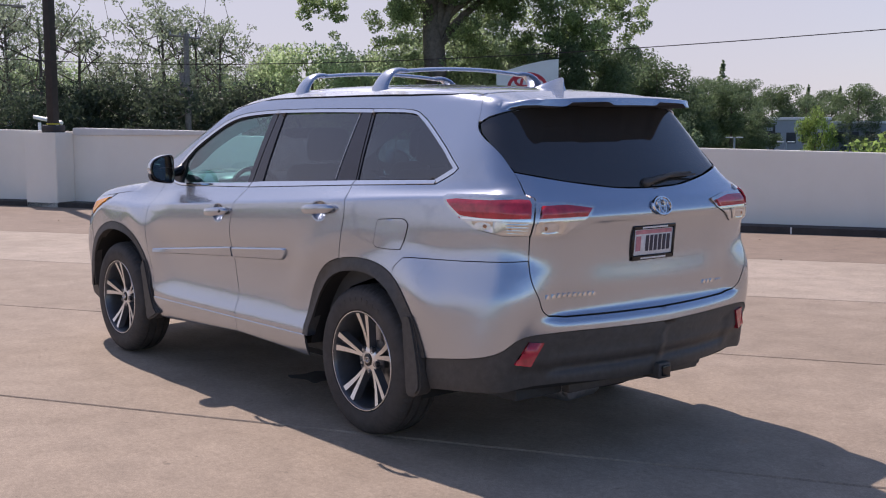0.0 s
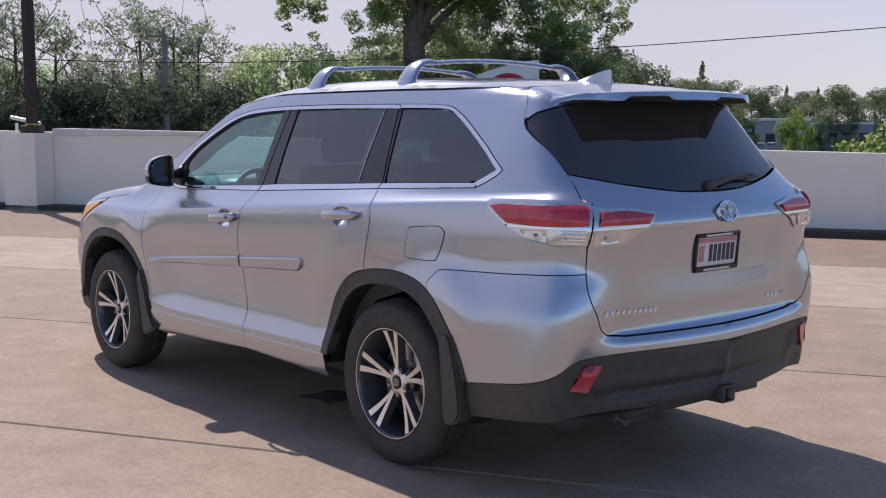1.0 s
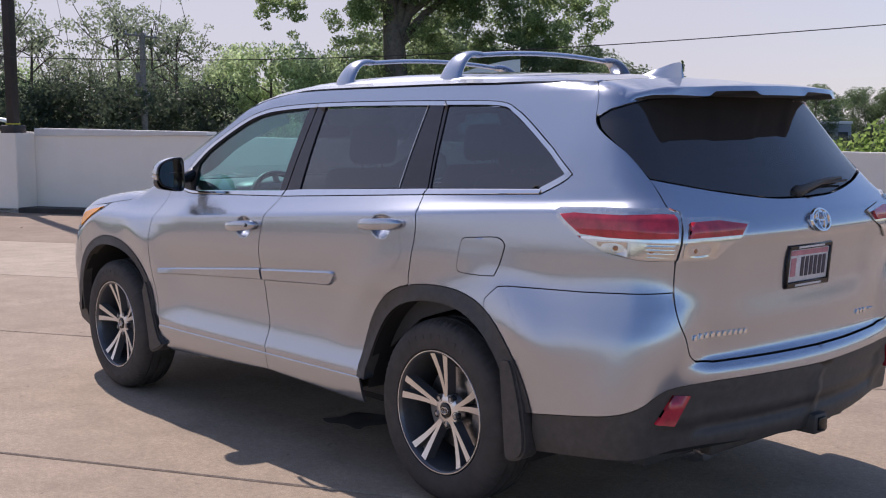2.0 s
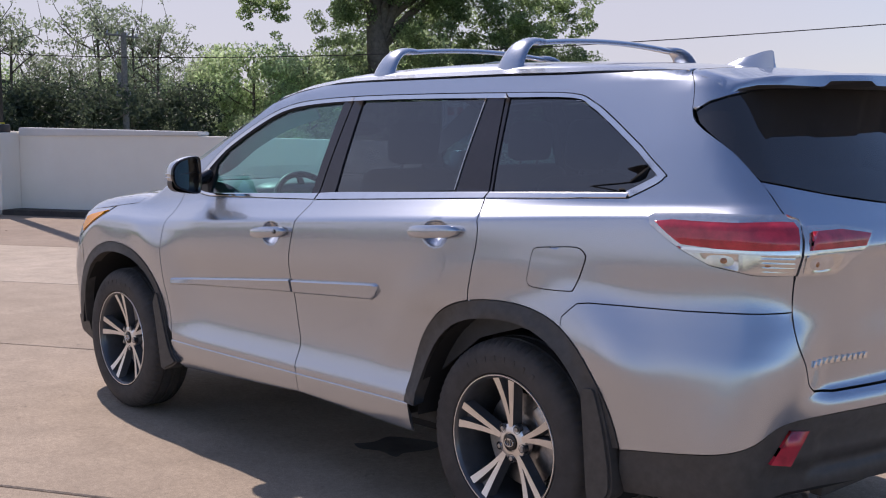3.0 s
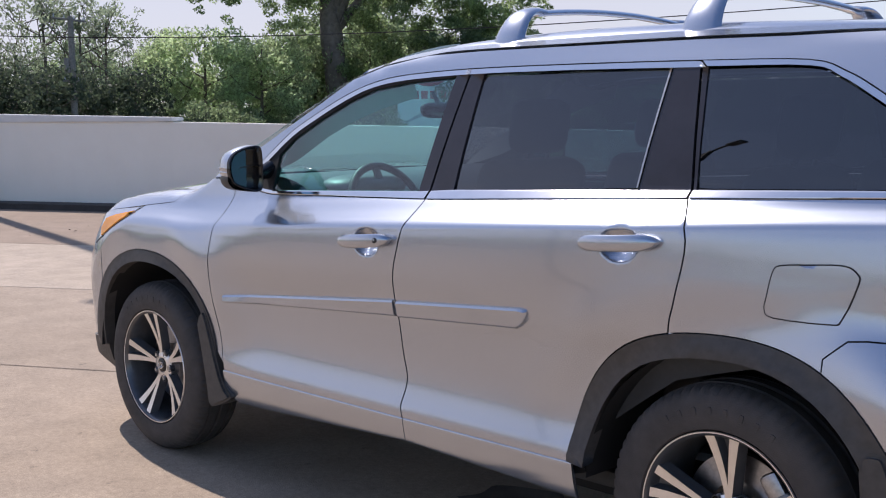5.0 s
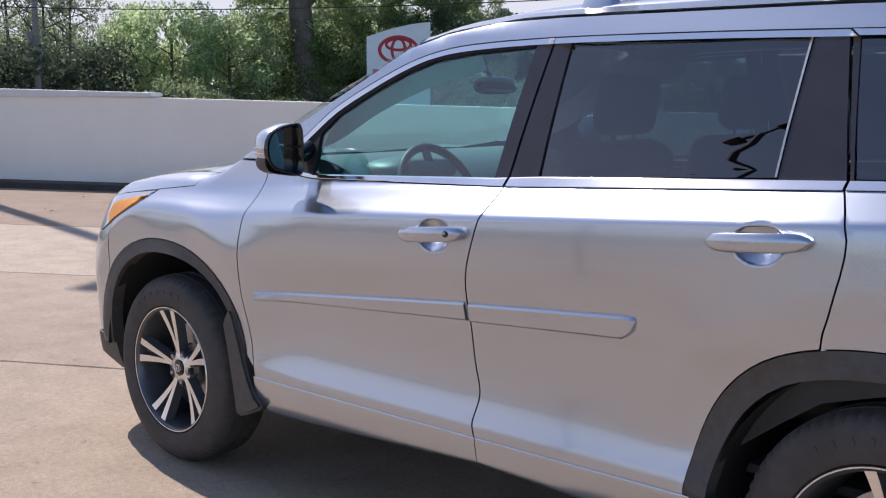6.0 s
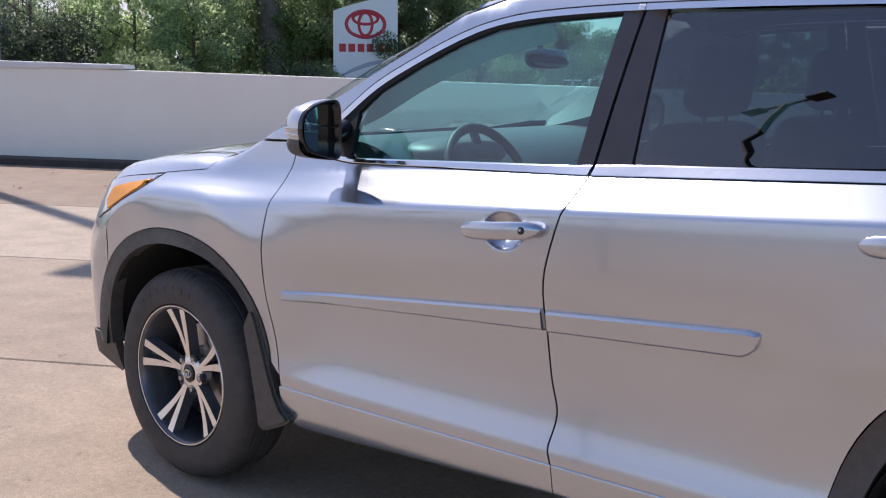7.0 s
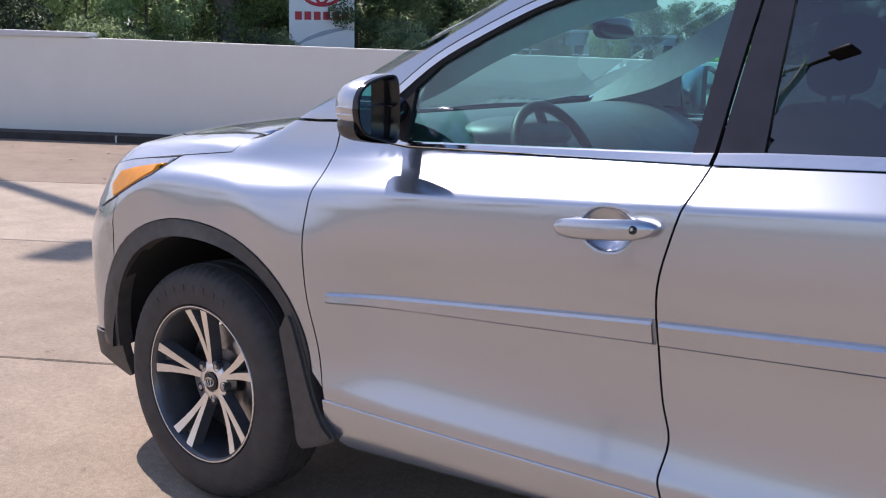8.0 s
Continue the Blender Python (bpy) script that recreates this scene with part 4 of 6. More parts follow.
# spoiler and upper tailgate
left_cheek = [(-.664, 1.510)] + [p for p in HATCH_CUT if 1.512 < p[1] < 1.648][::-1] + [(-.64, 1.642), (-.72, 1.626), (-.82, 1.606), (-.92, 1.588), (-.93, 1.578), (-.90, 1.572), (-.80, 1.555), (-.72, 1.537)]
def spoiler_wing():
    """The lip over the rear window; its ends run out flush on the tailgate's upper corners."""
    bm = bmesh.new()
    rows = []
    for i in range(41):
        k = -1 + 2 * i / 40
        y = .600 * k * (1 if k > 0 else RIGHT)
        a = abs(k)
        e = float(step((a - .74) / .26))
        start = float(np.interp(a, [0, .5, .80, .89, .96, 1], [-.538, -.532, -.522, -.517, -.543, -.563]))
        rear = (-.925 + .07 * a * a) * (1 - e) - .680 * e
        on_hull = lambda x: float(lid([x], [y])[0][2]) + .002
        zt = (1.628 - .014 * a * a) * (1 - e) + on_hull(-.680) * e
        drop = (.024 + .016 * float(step((.30 - a) / .06)) + .016 * float(step((a - .66) / .04))) * (1 - e) + .010 * e
        mid = -.72 * (1 - e) - .645 * e
        sec = [(start, on_hull(start) - .002), (start - .03, on_hull(start - .03)), (mid, on_hull(mid))]
        for t_ in (.5, .85):
            sec.append((mid + (rear - mid) * t_, sec[2][1] + (zt - sec[2][1]) * t_ + .003 * (1 - e)))
        sec += [(rear, zt - .006), (rear - .010 * (1 - e), zt - drop), (rear + .05 * (1 - e), zt - drop - .004), (-.70 * (1 - e) - .64 * e, 1.585 - .03 * e), (-.62, 1.585 - .03 * e)]
        rows.append([bm.verts.new((x, y, z)) for x, z in sec])
    for a, b in zip(rows[:-1], rows[1:]):
        for j in range(len(a)):
            bm.faces.new((a[j], b[j], b[(j + 1) % len(a)], a[(j + 1) % len(a)]))
    bm.faces.new(rows[0])
    bm.faces.new(rows[-1][::-1])
    bmesh.ops.recalc_face_normals(bm, faces=bm.faces)
    bm.normal_update()
    for f in bm.faces:
        if f.normal.z < -.35:
            f.material_index = 1
    return bm


spoiler = part("spoiler", spoiler_wing(), PAINT, tailgate)
spoiler.data.materials.append(BLACK_PLASTIC)
for side in (False, True):
    panel("spoiler_cheek", left_cheek, PAINT, spoiler, res=.02, off=.001, mirror=side)
for sg in (1, -1):
    panel("roof_corner", [(x, sg * y) for x, y in ((-.44, .40), (-.60, .40), (-.60, .555), (-.54, .570), (-.44, .580))], DARK, car, surface=lid, res=.03, off=-.016, thick=.004)
part("brake_light", box(.012, .22, .016, pose(-.921, .01, 1.597), .004), CLEAR_LENS, spoiler, "high brake light in the spoiler")
band = [(-.70, 1.50), (-.74, 1.515), (-.86, 1.512), (-1.0, 1.50), (REAR_MID, 1.500), (REAR_MID, 1.606), (-1.3, 1.602), (-1.037, 1.586), (-.90, 1.568), (-.80, 1.551), (-.72, 1.533)]
bl = band[4:] + band[:5]
panel("glass_band", bl[1:] + mirrored(bl[1:])[1:-1], GLOSS_BLACK, tailgate, off=-.0105, thick=.002)

# wiper
wm = bmesh.new()
tube([(-1.017, .02, 1.235), (-1.022, -.02, 1.247), (-1.0, -.18, 1.268), (-.978, -.34, 1.272)], [.020, .016, .011, .006], 8, bm=wm)
tube([(-1.012, -.02, 1.255), (-.99, -.36, 1.262)], [.006, .005], 6, bm=wm)
bmesh.ops.create_uvsphere(wm, u_segments=12, v_segments=8, radius=.024, matrix=pose(-1.012, .02, 1.235))
part("wiper", wm, BLACK_PLASTIC, tailgate, "black rear wiper")


def at_skin(s, z, off=0.0):
    """Axes on the hull: x along the panel, y up, z outward."""
    p = Vector(skin([s], [z])[0])
    t = Vector(skin([s - .01], [z])[0]) - Vector(skin([s + .01], [z])[0])
    u = Vector(skin([s], [z + .01])[0]) - Vector(skin([s], [z - .01])[0])
    t.normalize()
    n = t.cross(u).normalized()
    u = n.cross(t)
    m = Matrix((t, u, n)).transposed().to_4x4()
    m.translation = p + n * off
    return m


def ring_bm(rx, ry, w, t, steps=36, bm=None, m=None):
    bm = bm or bmesh.new()
    rows = []
    for i in range(steps):
        a = 2 * math.pi * i / steps
        c, s_ = math.cos(a), math.sin(a)
        pts = [((rx - w / 2) * c, (ry - w / 2) * s_, 0), ((rx - w / 4) * c, (ry - w / 4) * s_, t), ((rx + w / 4) * c, (ry + w / 4) * s_, t), ((rx + w / 2) * c, (ry + w / 2) * s_, 0)]
        rows.append([bm.verts.new(m @ Vector(p) if m else p) for p in pts])
    for i in range(steps):
        a, b = rows[i], rows[(i + 1) % steps]
        for j in range(3):
            bm.faces.new((a[j], b[j], b[j + 1], a[j + 1]))
    return bm


em = at_skin(REAR_MID, 1.130, .010)
eb = ring_bm(.058, .041, .012, .009)
ring_bm(.020, .035, .010, .009, bm=eb)
ring_bm(.034, .016, .010, .009, bm=eb, m=pose(0, .013, 0))
ebm = part("emblem", eb, CHROME, tailgate, "chrome oval emblem")
ebm.matrix_basis = em
# number plate in its recess
pl = empty("number_plate", at_skin(REAR_MID + .025, .968, -.008) @ Matrix.Diagonal((.9, .9, .9, 1)))
pl.parent = tailgate
part("plate", box(.305, .152, .004, pose(0, 0, 0), .008), WHITE_PLATE, pl, "white number plate with dark bars")
pf = bmesh.new()
for sx, sy, cx, cy in ((.322, .020, 0, .078), (.322, .026, 0, -.076), (.016, .17, .153, 0), (.016, .17, -.153, 0)):
    add_box(pf, sx, sy, .014, pose(cx, cy, .003), .004, 1)
part("plate_frame", pf, GLOSS_BLACK, pl, "black plate frame")
for k in range(6):
    part("character_bar", box(.022, .080, .002, pose(-.046 + .032 * k, -.004, .0035)), PLATE_INK, pl, smooth=False)
part("plate_picture", box(.035, .075, .002, pose(-.112, -.004, .0035)), PLATE_PINK, pl, smooth=False)
part("plate_band", box(.27, .020, .002, pose(0, .054, .0034)), PLATE_PINK, pl, smooth=False)
for sy in (.078, -.078):
    part("frame_bar", box(.19, .008, .002, pose(0, sy, .0110)), WHITE_PLATE, pl, smooth=False)
# badge bars
for s0, n, w, z0 in ((-1.02, 10, .0255, .772), (-2.03, 3, .034, .748), (-2.145, 3, .015, .748)):
    for k in range(n):
        b = part("badge_bar", box(w * .62, .020 if w > .02 else .010, .006, None, .0015, 1), CHROME, tailgate)
        b.matrix_basis = at_skin(s0 - w * k, z0 - .0008 * k, .003) @ pose(0, 0, 0, 0, 0, -12)

# hitch, exhaust, underside
hm = bmesh.new()
add_box(hm, .16, .085, .075, pose(-1.03, -.02, .372), .008)
add_box(hm, .10, .20, .05, pose(-1.00, -.10, .372), .010)
add_box(hm, .05, .9, .06, pose(-.93, -.0, .335), .01)
part("tow_hitch", hm, BLACK_PLASTIC, car, "black tow hitch receiver")
part("hitch_tube", box(.02, .05, .05, pose(-1.112, -.02, .372), .004), GLOSS_BLACK, car)
part("exhaust", tube([(-.3, .30, .30), (-.75, .32, .30), (-.86, .33, .275)], [.045, .045, .032], 14), STEEL, car)
part("muffler", box(.45, .28, .15, pose(-.62, .25, .30, 0, 0, 8), .05, 3), STEEL, car)
part("floor_pan", box(4.2, 1.30, .06, pose(1.28, 0, .30), .02), INTERIOR, car)
part("cabin_floor", box(3.6, 1.45, .03, pose(.95, 0, .47), .01), INTERIOR, car)
for y in (.785, -.735):
    part("sill_floor", box(1.8, .15, .10, pose(1.40, y, .445), .01), DARK, car)
part("fuel_tank", box(.9, 1.1, .12, pose(.75, 0, .255), .04), DARK, car)
part("rear_axle", tube([(0, -.7, .36), (0, .7, .36)], .05, 12), DARK, car)
part("front_axle", tube([(2.79, -.7, .36), (2.79, .7, .36)], .05, 12), DARK, car)

# wheel wells, flaps
for cx, cz, r, sgs in ((-.02, .365, .468, (1, -1)), (2.795, .372, .470, (1, -1))):
    for sg in sgs:
        bm = bmesh.new()
        prev = None
        for i in range(25):
            a = math.radians(3 + 189 * i / 24)
            row = [bm.verts.new((cx + r * math.cos(a), sg * y * (1 if sg > 0 else RIGHT), cz + r * math.sin(a))) for y in (.45, .905)]
            if prev:
                bm.faces.new((prev[0], prev[1], row[1], row[0]))
            prev = row
        rim = [v for v in bm.verts if abs(abs(v.co.y) - .45 * (1 if sg > 0 else RIGHT)) < 1e-4]
        bm.faces.new(rim)
        part("wheel_well", bm, DARK, car)
FLAP_F = glide([(2.435, .60), (2.402, .655), (2.375, .648), (2.335, .55), (2.295, .44), (2.255, .365), (2.222, .338), (2.225, .318), (2.30, .285), (2.36, .275), (2.38, .36), (2.41, .50), (2.435, .60)], 4)[:-1]
FLAP_R = glide([(-.395, .60), (-.402, .645), (-.435, .655), (-.462, .64), (-.495, .54), (-.512, .464), (-.524, .39), (-.522, .325), (-.490, .290), (-.44, .280), (-.42, .30), (-.41, .42), (-.395, .60)], 4)[:-1]
for pts, y, w in ((FLAP_F, .880, .100), (FLAP_R, .922, .085)):
    for sg in (1, -1):
        bm = prism(pts, w, pose(0, sg * (y if sg > 0 else y * RIGHT), 0))
        bmesh.ops.bevel(bm, geom=[e for e in bm.edges if abs(e.verts[0].co.y - e.verts[1].co.y) < 1e-5], offset=.010, segments=2, affect="EDGES")
        part("mud_flap", bm, BLACK_PLASTIC, car, "black plastic mud flap")


# wheels
def tyre_bm():
    prof = [(.243, -.098, 0), (.252, -.116, 0), (.285, -.1225, 0), (.315, -.1195, 0), (.338, -.111, 0), (.352, -.100, 1), (.361, -.086, 1), (.3655, -.066, 1), (.366, -.060, 0), (.358, -.057, 0), (.358, -.050, 0), (.367, -.047, 0), (.3675, -.010, 0), (.359, -.007, 0), (.359, .007, 0), (.3675, .010, 0), (.367, .047, 0), (.358, .050, 0), (.358, .057, 0), (.366, .060, 0), (.3655, .066, 1), (.361, .086, 1), (.352, .100, 1), (.338, .111, 0), (.315, .1195, 0), (.285, .1225, 0), (.252, .116, 0), (.243, .098, 0)]
    bm = bmesh.new()
    n = 216
    rows = []
    for i in range(n):
        a = 2 * math.pi * i / n
        cut = .007 if i % 3 == 0 else 0
        rows.append([bm.verts.new(((r - cut * k) * math.cos(a), y * .95, (r - cut * k) * math.sin(a))) for r, y, k in prof])
    for i in range(n):
        a, b = rows[i], rows[(i + 1) % n]
        for j in range(len(prof) - 1):
            bm.faces.new((a[j], a[j + 1], b[j + 1], b[j]))
    bmesh.ops.recalc_face_normals(bm, faces=bm.faces)
    return bm


def bar_rows(a_in, a_out, w_in, w_out, r0, r1, n=7):
    """Centre line points and half widths of one spoke bar, in the wheel's plane."""
    out = []
    for i in range(n):
        u = i / (n - 1)
        r = r0 + (r1 - r0) * u
        a = a_in + (a_out - a_in) * u ** .85
        y = .062 + .037 * u ** 1.5
        out.append((r * math.sin(a), y, r * math.cos(a), (w_in + (w_out - w_in) * u) / 2, a))
    return out


def bar_bm(rows, bm, top, depth, wide):
    prev = None
    for x, y, z, h, a in rows:
        tx, tz = math.cos(a), -math.sin(a)
        sec = [(-h, 0), (h, 0), (h + wide, -depth), (-h - wide, -depth)]
        ring = [bm.verts.new((x + tx * o, y + top + d, z + tz * o)) for o, d in sec]
        if prev:
            for j in range(4):
                bm.faces.new((prev[j], ring[j], ring[(j + 1) % 4], prev[(j + 1) % 4]))
        else:
            bm.faces.new(ring)
        prev = ring
    bm.faces.new(prev[::-1])


def web_bm(bm):
    rows = []
    for i in range(6):
        u = i / 5
        r = .085 + .150 * u
        a = math.radians(3 + 6.5 * u)
        y = .040 + .030 * u ** 1.6
        rows.append([bm.verts.new((r * math.sin(s_), y, r * math.cos(s_))) for s_ in (-a, 0, a)])
    for p, q in zip(rows[:-1], rows[1:]):
        for j in range(2):
            bm.faces.new((p[j], q[j], q[j + 1], p[j + 1]))


def make_wheel():
    w = empty("wheel")
    part("tyre", tyre_bm(), RUBBER, w)
    for r, n0 in ((.300, 8),):
        for k in range(n0):
            a = math.radians(60 + 9 * k)
            part("sidewall_bar", box(.012, .003, .022, pose(r * math.cos(a), .1152, r * math.sin(a), 0, 90 - math.degrees(a), 0), .001, 1), RUBBER, w)
    rim = part("rim", lathe([(.2445, .094), (.2455, .106), (.240, .1085), (.2345, .104), (.230, .094), (.224, .070), (.218, .02), (.212, -.06), (.222, -.10), (.243, -.104)], 72), ALLOY_DARK, w)
    part("rim_lip", lathe([(.2458, .1055), (.2438, .1090), (.2405, .1090), (.2390, .1055)], 72), ALLOY, rim, "machined bright rim edge")
    for k in range(5):
        turn = pose(0, 0, 0, 0, 72 * k - 2, 0)
        bm, fm = bmesh.new(), bmesh.new()
        for sg in (-1, 1):
            rows = bar_rows(sg * math.radians(3.0), sg * math.radians(9.4), .012, .029, .050, .241)
            bar_bm(rows, bm, -.0012, .034, .010)
            bar_bm(rows, fm, 0, .002, 0)
        web_bm(bm)
        bmesh.ops.recalc_face_normals(bm, faces=bm.faces)
        bmesh.ops.recalc_face_normals(fm, faces=fm.faces)
        bmesh.ops.transform(bm, matrix=turn, verts=bm.verts)
        bmesh.ops.transform(fm, matrix=turn, verts=fm.verts)
        part("spoke", bm, ALLOY_DARK, rim)
        part("spoke_face", fm, ALLOY, rim, "machined bright spoke face")
    part("hub", lathe([(.066, .020), (.064, .056), (.052, .0635), (.034, .0645), (.032, .060), (.001, .060)], 40), ALLOY, rim)
    part("hub_cap", lathe([(.0305, .058), (.0295, .0675), (.024, .070), (.001, .0715)], 32), GLOSS_BLACK, rim)
    cb = ring_bm(.020, .014, .004, .003, 24)
    ring_bm(.007, .012, .003, .003, 16, bm=cb)
    cap = part("cap_emblem", cb, CHROME, rim)
    cap.matrix_basis = pose(0, .0708, 0, -90, 0, 0)
    for k in range(5):
        a = math.radians(72 * k + 90 + 36 - 2)
        part("lug_pocket", lathe([(.0155, .045), (.0155, .0648), (.0140, .0650), (.0138, .050)], 16), ALLOY_DARK, rim).matrix_basis = pose(.057 * math.cos(a), 0, .057 * math.sin(a))
        part("lug_nut", lathe([(.0105, .045), (.0105, .062), (.0085, .067), (.001, .068)], 6), STEEL, rim).matrix_basis = pose(.057 * math.cos(a), .001, .057 * math.sin(a))
    part("brake_disc", lathe([(.001, -.02), (.085, -.02), (.088, .0), (.165, .0), (.165, -.025), (.088, -.025)], 48), STEEL, w)
    part("brake_caliper", box(.06, .07, .14, pose(-.13, .0, .07, 0, 30, 0), .015), STEEL, w)
    return w


wheel = make_wheel()
wheel.parent = car
wheel.matrix_basis = pose(0, .803, .3675, 0, 3, 0)
for x, y, rz in ((2.79, .815, 0), (0, -.803 * RIGHT, 180), (2.79, -.815 * RIGHT, 180)):
    copy_thing(wheel, pose(x, y, .3675, 0, 9 if x > 1 and y > 0 else 3, rz))


# door mirrors
def egg(rx, ry, rz, e=2.6, nu=36, nv=20, cut=None):
    bm = bmesh.new()
    bmesh.ops.create_uvsphere(bm, u_segments=nu, v_segments=nv, radius=1.0)
    for v in bm.verts:
        d = (abs(v.co.x) ** e + abs(v.co.y) ** e + abs(v.co.z) ** e) ** (1 / e)
        v.co = Vector((v.co.x / d * rx, v.co.y / d * ry, v.co.z / d * rz))
        if cut is not None and v.co.x < cut:
            v.co.x = cut
    return bm


MIRROR_RIM = glide([(.071, .004), (.066, .034), (.045, .062), (.006, .080), (-.042, .089), (-.066, .082), (-.074, .045), (-.075, -.050), (-.062, -.083), (-.018, -.077), (.042, -.058), (.064, -.030), (.071, .004)], 5)[:-1]


def mirror_loft(stages, sg, caps=True):
    """Rings of the mirror's outline, each (x, scale, shift outward, shift up)."""
    bm = bmesh.new()
    rings = [[bm.verts.new((x, (y * k + dy) * sg, z * k + dz)) for y, z in MIRROR_RIM] for x, k, dy, dz in stages]
    n = len(MIRROR_RIM)
    for a, b in zip(rings[:-1], rings[1:]):
        for i in range(n):
            bm.faces.new((a[i], a[(i + 1) % n], b[(i + 1) % n], b[i]))
    if caps:
        bm.faces.new(rings[-1])
    bmesh.ops.recalc_face_normals(bm, faces=bm.faces)
    return bm


for sg in (1, -1):
    mi = empty("door_mirror", pose(2.045, sg * (.942 if sg > 0 else .945 * RIGHT), 1.240, 0, 0, sg * -6))
    mi.parent = car
    part("mirror_shell", mirror_loft([(.0, .99, 0, 0), (.012, 1.02, 0, 0), (.045, 1.02, 0, 0), (.075, .94, -.002, .002), (.098, .78, -.006, .004), (.112, .52, -.012, .006), (.118, .2, -.016, .006)], sg), PAINT, mi, "silver mirror cap")
    part("mirror_frame", mirror_loft([(.004, 1.015, 0, 0), (-.010, 1.0, 0, 0), (-.013, .96, 0, 0), (-.010, .90, 0, 0), (.026, .87, 0, 0)], sg), GLOSS_BLACK, mi, "black mirror frame")
    gl = mirror_loft([(.004, .86, 0, 0), (0, .86, 0, 0)], sg)
    part("mirror_glass", gl, MIRROR_GLASS, mi).matrix_basis = pose(.010, 0, 0, 0, 0, sg * 17)
    part("lower_cover", mirror_loft([(.002, .985, 0, -.004), (.05, 1.0, 0, -.006), (.078, .90, -.004, -.008), (.096, .70, -.010, -.012)], sg), BLACK_PLASTIC, mi, "dark lower mirror cover").matrix_basis = Matrix.Translation((0, 0, -.036)) @ Matrix.Diagonal((1, 1, .58, 1))
    for lz in (.004, -.014):
        part("turn_lamp", egg(.030, .004, .0048, 2.6), CLEAR_LENS, mi, "clear turn lamp strip").matrix_basis = pose(.036, .0705 * sg, lz + .004, 0, 0, 4 * sg)
    part("mirror_arm", tube(glide([(.050, -.040 * sg, -.030), (.060, -.090 * sg, -.026), (.074, -.130 * sg, -.016), (.082, -.165 * sg, -.006)], 4), [(.028, .020 + .0012 * i) for i in range(13)], 14), GLOSS_BLACK, mi)


# door handles
def handle_bm(x0, z0, x1, z1):
    bm = bmesh.new()
    rows = []
    n = 25
    for i in range(n):
        u = .5 - .5 * math.cos(math.pi * i / (n - 1))
        x, z = x0 + (x1 - x0) * u, z0 + (z1 - z0) * u
        y = float(skin([x], [z])[0][1])
        lift = .010 + .030 * math.sin(math.pi * u) ** .55
        end = max(.15, (1 - abs(2 * u - 1) ** 6) ** .5)
        h = .0235 * end
        rows.append([bm.verts.new((x, y + lift + .011 * math.cos(a), z + h * math.sin(a))) for a in [2 * math.pi * k / 14 for k in range(14)]])
    for a, b in zip(rows[:-1], rows[1:]):
        for k in range(14):
            bm.faces.new((a[k], b[k], b[(k + 1) % 14], a[(k + 1) % 14]))
    bm.faces.new(rows[0])
    bm.faces.new(rows[-1][::-1])
    bmesh.ops.recalc_face_normals(bm, faces=bm.faces)
    return bm


doors = [o for o in car.children if o.name.startswith(("front_door", "rear_door"))]
for ob in doors:
    right = ob.data.vertices[0].co.y < 0
    span = (1.492, 1.010, 1.236, 1.032) if ob.name.startswith("front") else (.445, 1.082, .186, 1.100)
    bm = handle_bm(*span)
    if right:
        for v in bm.verts:
            v.co.y *= -RIGHT
        bmesh.ops.reverse_faces(bm, faces=bm.faces)
    h = part("door_handle", bm, PAINT, ob, "silver painted door handle")
    if not right:
        xe = span[2]
        ye = float(skin([xe + .03], [span[3]])[0][1])
        part("handle_joint", box(.003, .03, .043, pose(xe + .068, ye + .026, span[3] - .006), .001, 1), DARK, h)
        if ob.name.startswith("front"):
            lk = lathe([(.0095, 0), (.0095, .004), (.007, .005), (.0045, .003), (.001, .003)], 20)
            part("key_lock", lk, GLOSS_BLACK, h).matrix_basis = pose(xe + .042, ye + .0385, span[3] - .003, 8)

# roof cross bars and aerial
for x in (1.048, .305):
    zr = float(lid([x], [.5])[0][2])
    cb = tagged(empty("roof_bar", pose(x, 0, zr)), "")
    cb.parent = car
    arcp = []
    for i in range(17):
        y = .43 - .86 * i / 16
        arcp.append((0, y, .078 + .022 * (1 - (y / .43) ** 2)))
    part("bar", tube(arcp, [(.030, .011)] * 17, 12), CHROME, cb, "silver roof cross bar")
    for sg in (1, -1):
        ft = bmesh.new()
        pth = glide([(0, .568 * sg, -.045), (0, .545 * sg, .010), (0, .505 * sg, .060), (0, .455 * sg, .082), (0, .40 * sg, .083)], 4)
        wid = [(.072 - .036 * i / (len(pth) - 1), .018 - .004 * i / (len(pth) - 1)) for i in range(len(pth))]
        tube(pth, wid, 14, bm=ft)
        part("bar_foot", ft, PAINT, cb)
fz = float(lid([-.37], [0])[0][2])
fin = bmesh.new()
prof = [(-.265, 0, .030), (-.30, .014, .026), (-.36, .034, .018), (-.42, .054, .010), (-.452, .060, .005), (-.462, .055, .004), (-.470, .0, .016)]
rows = []
for x, h, w in prof:
    zb = float(lid([x], [0])[0][2]) - .006
    rows.append([fin.verts.new((x, w, zb)), fin.verts.new((x, w * .55, zb + .55 * (h + .006))), fin.verts.new((x, 0, zb + h + .006)), fin.verts.new((x, -w * .55, zb + .55 * (h + .006))), fin.verts.new((x, -w, zb))])
for a, b in zip(rows[:-1], rows[1:]):
    for j in range(4):
        fin.faces.new((a[j], b[j], b[j + 1], a[j + 1]))
bmesh.ops.recalc_face_normals(fin, faces=fin.faces)
part("aerial_fin", fin, PAINT, car, "silver shark fin aerial")

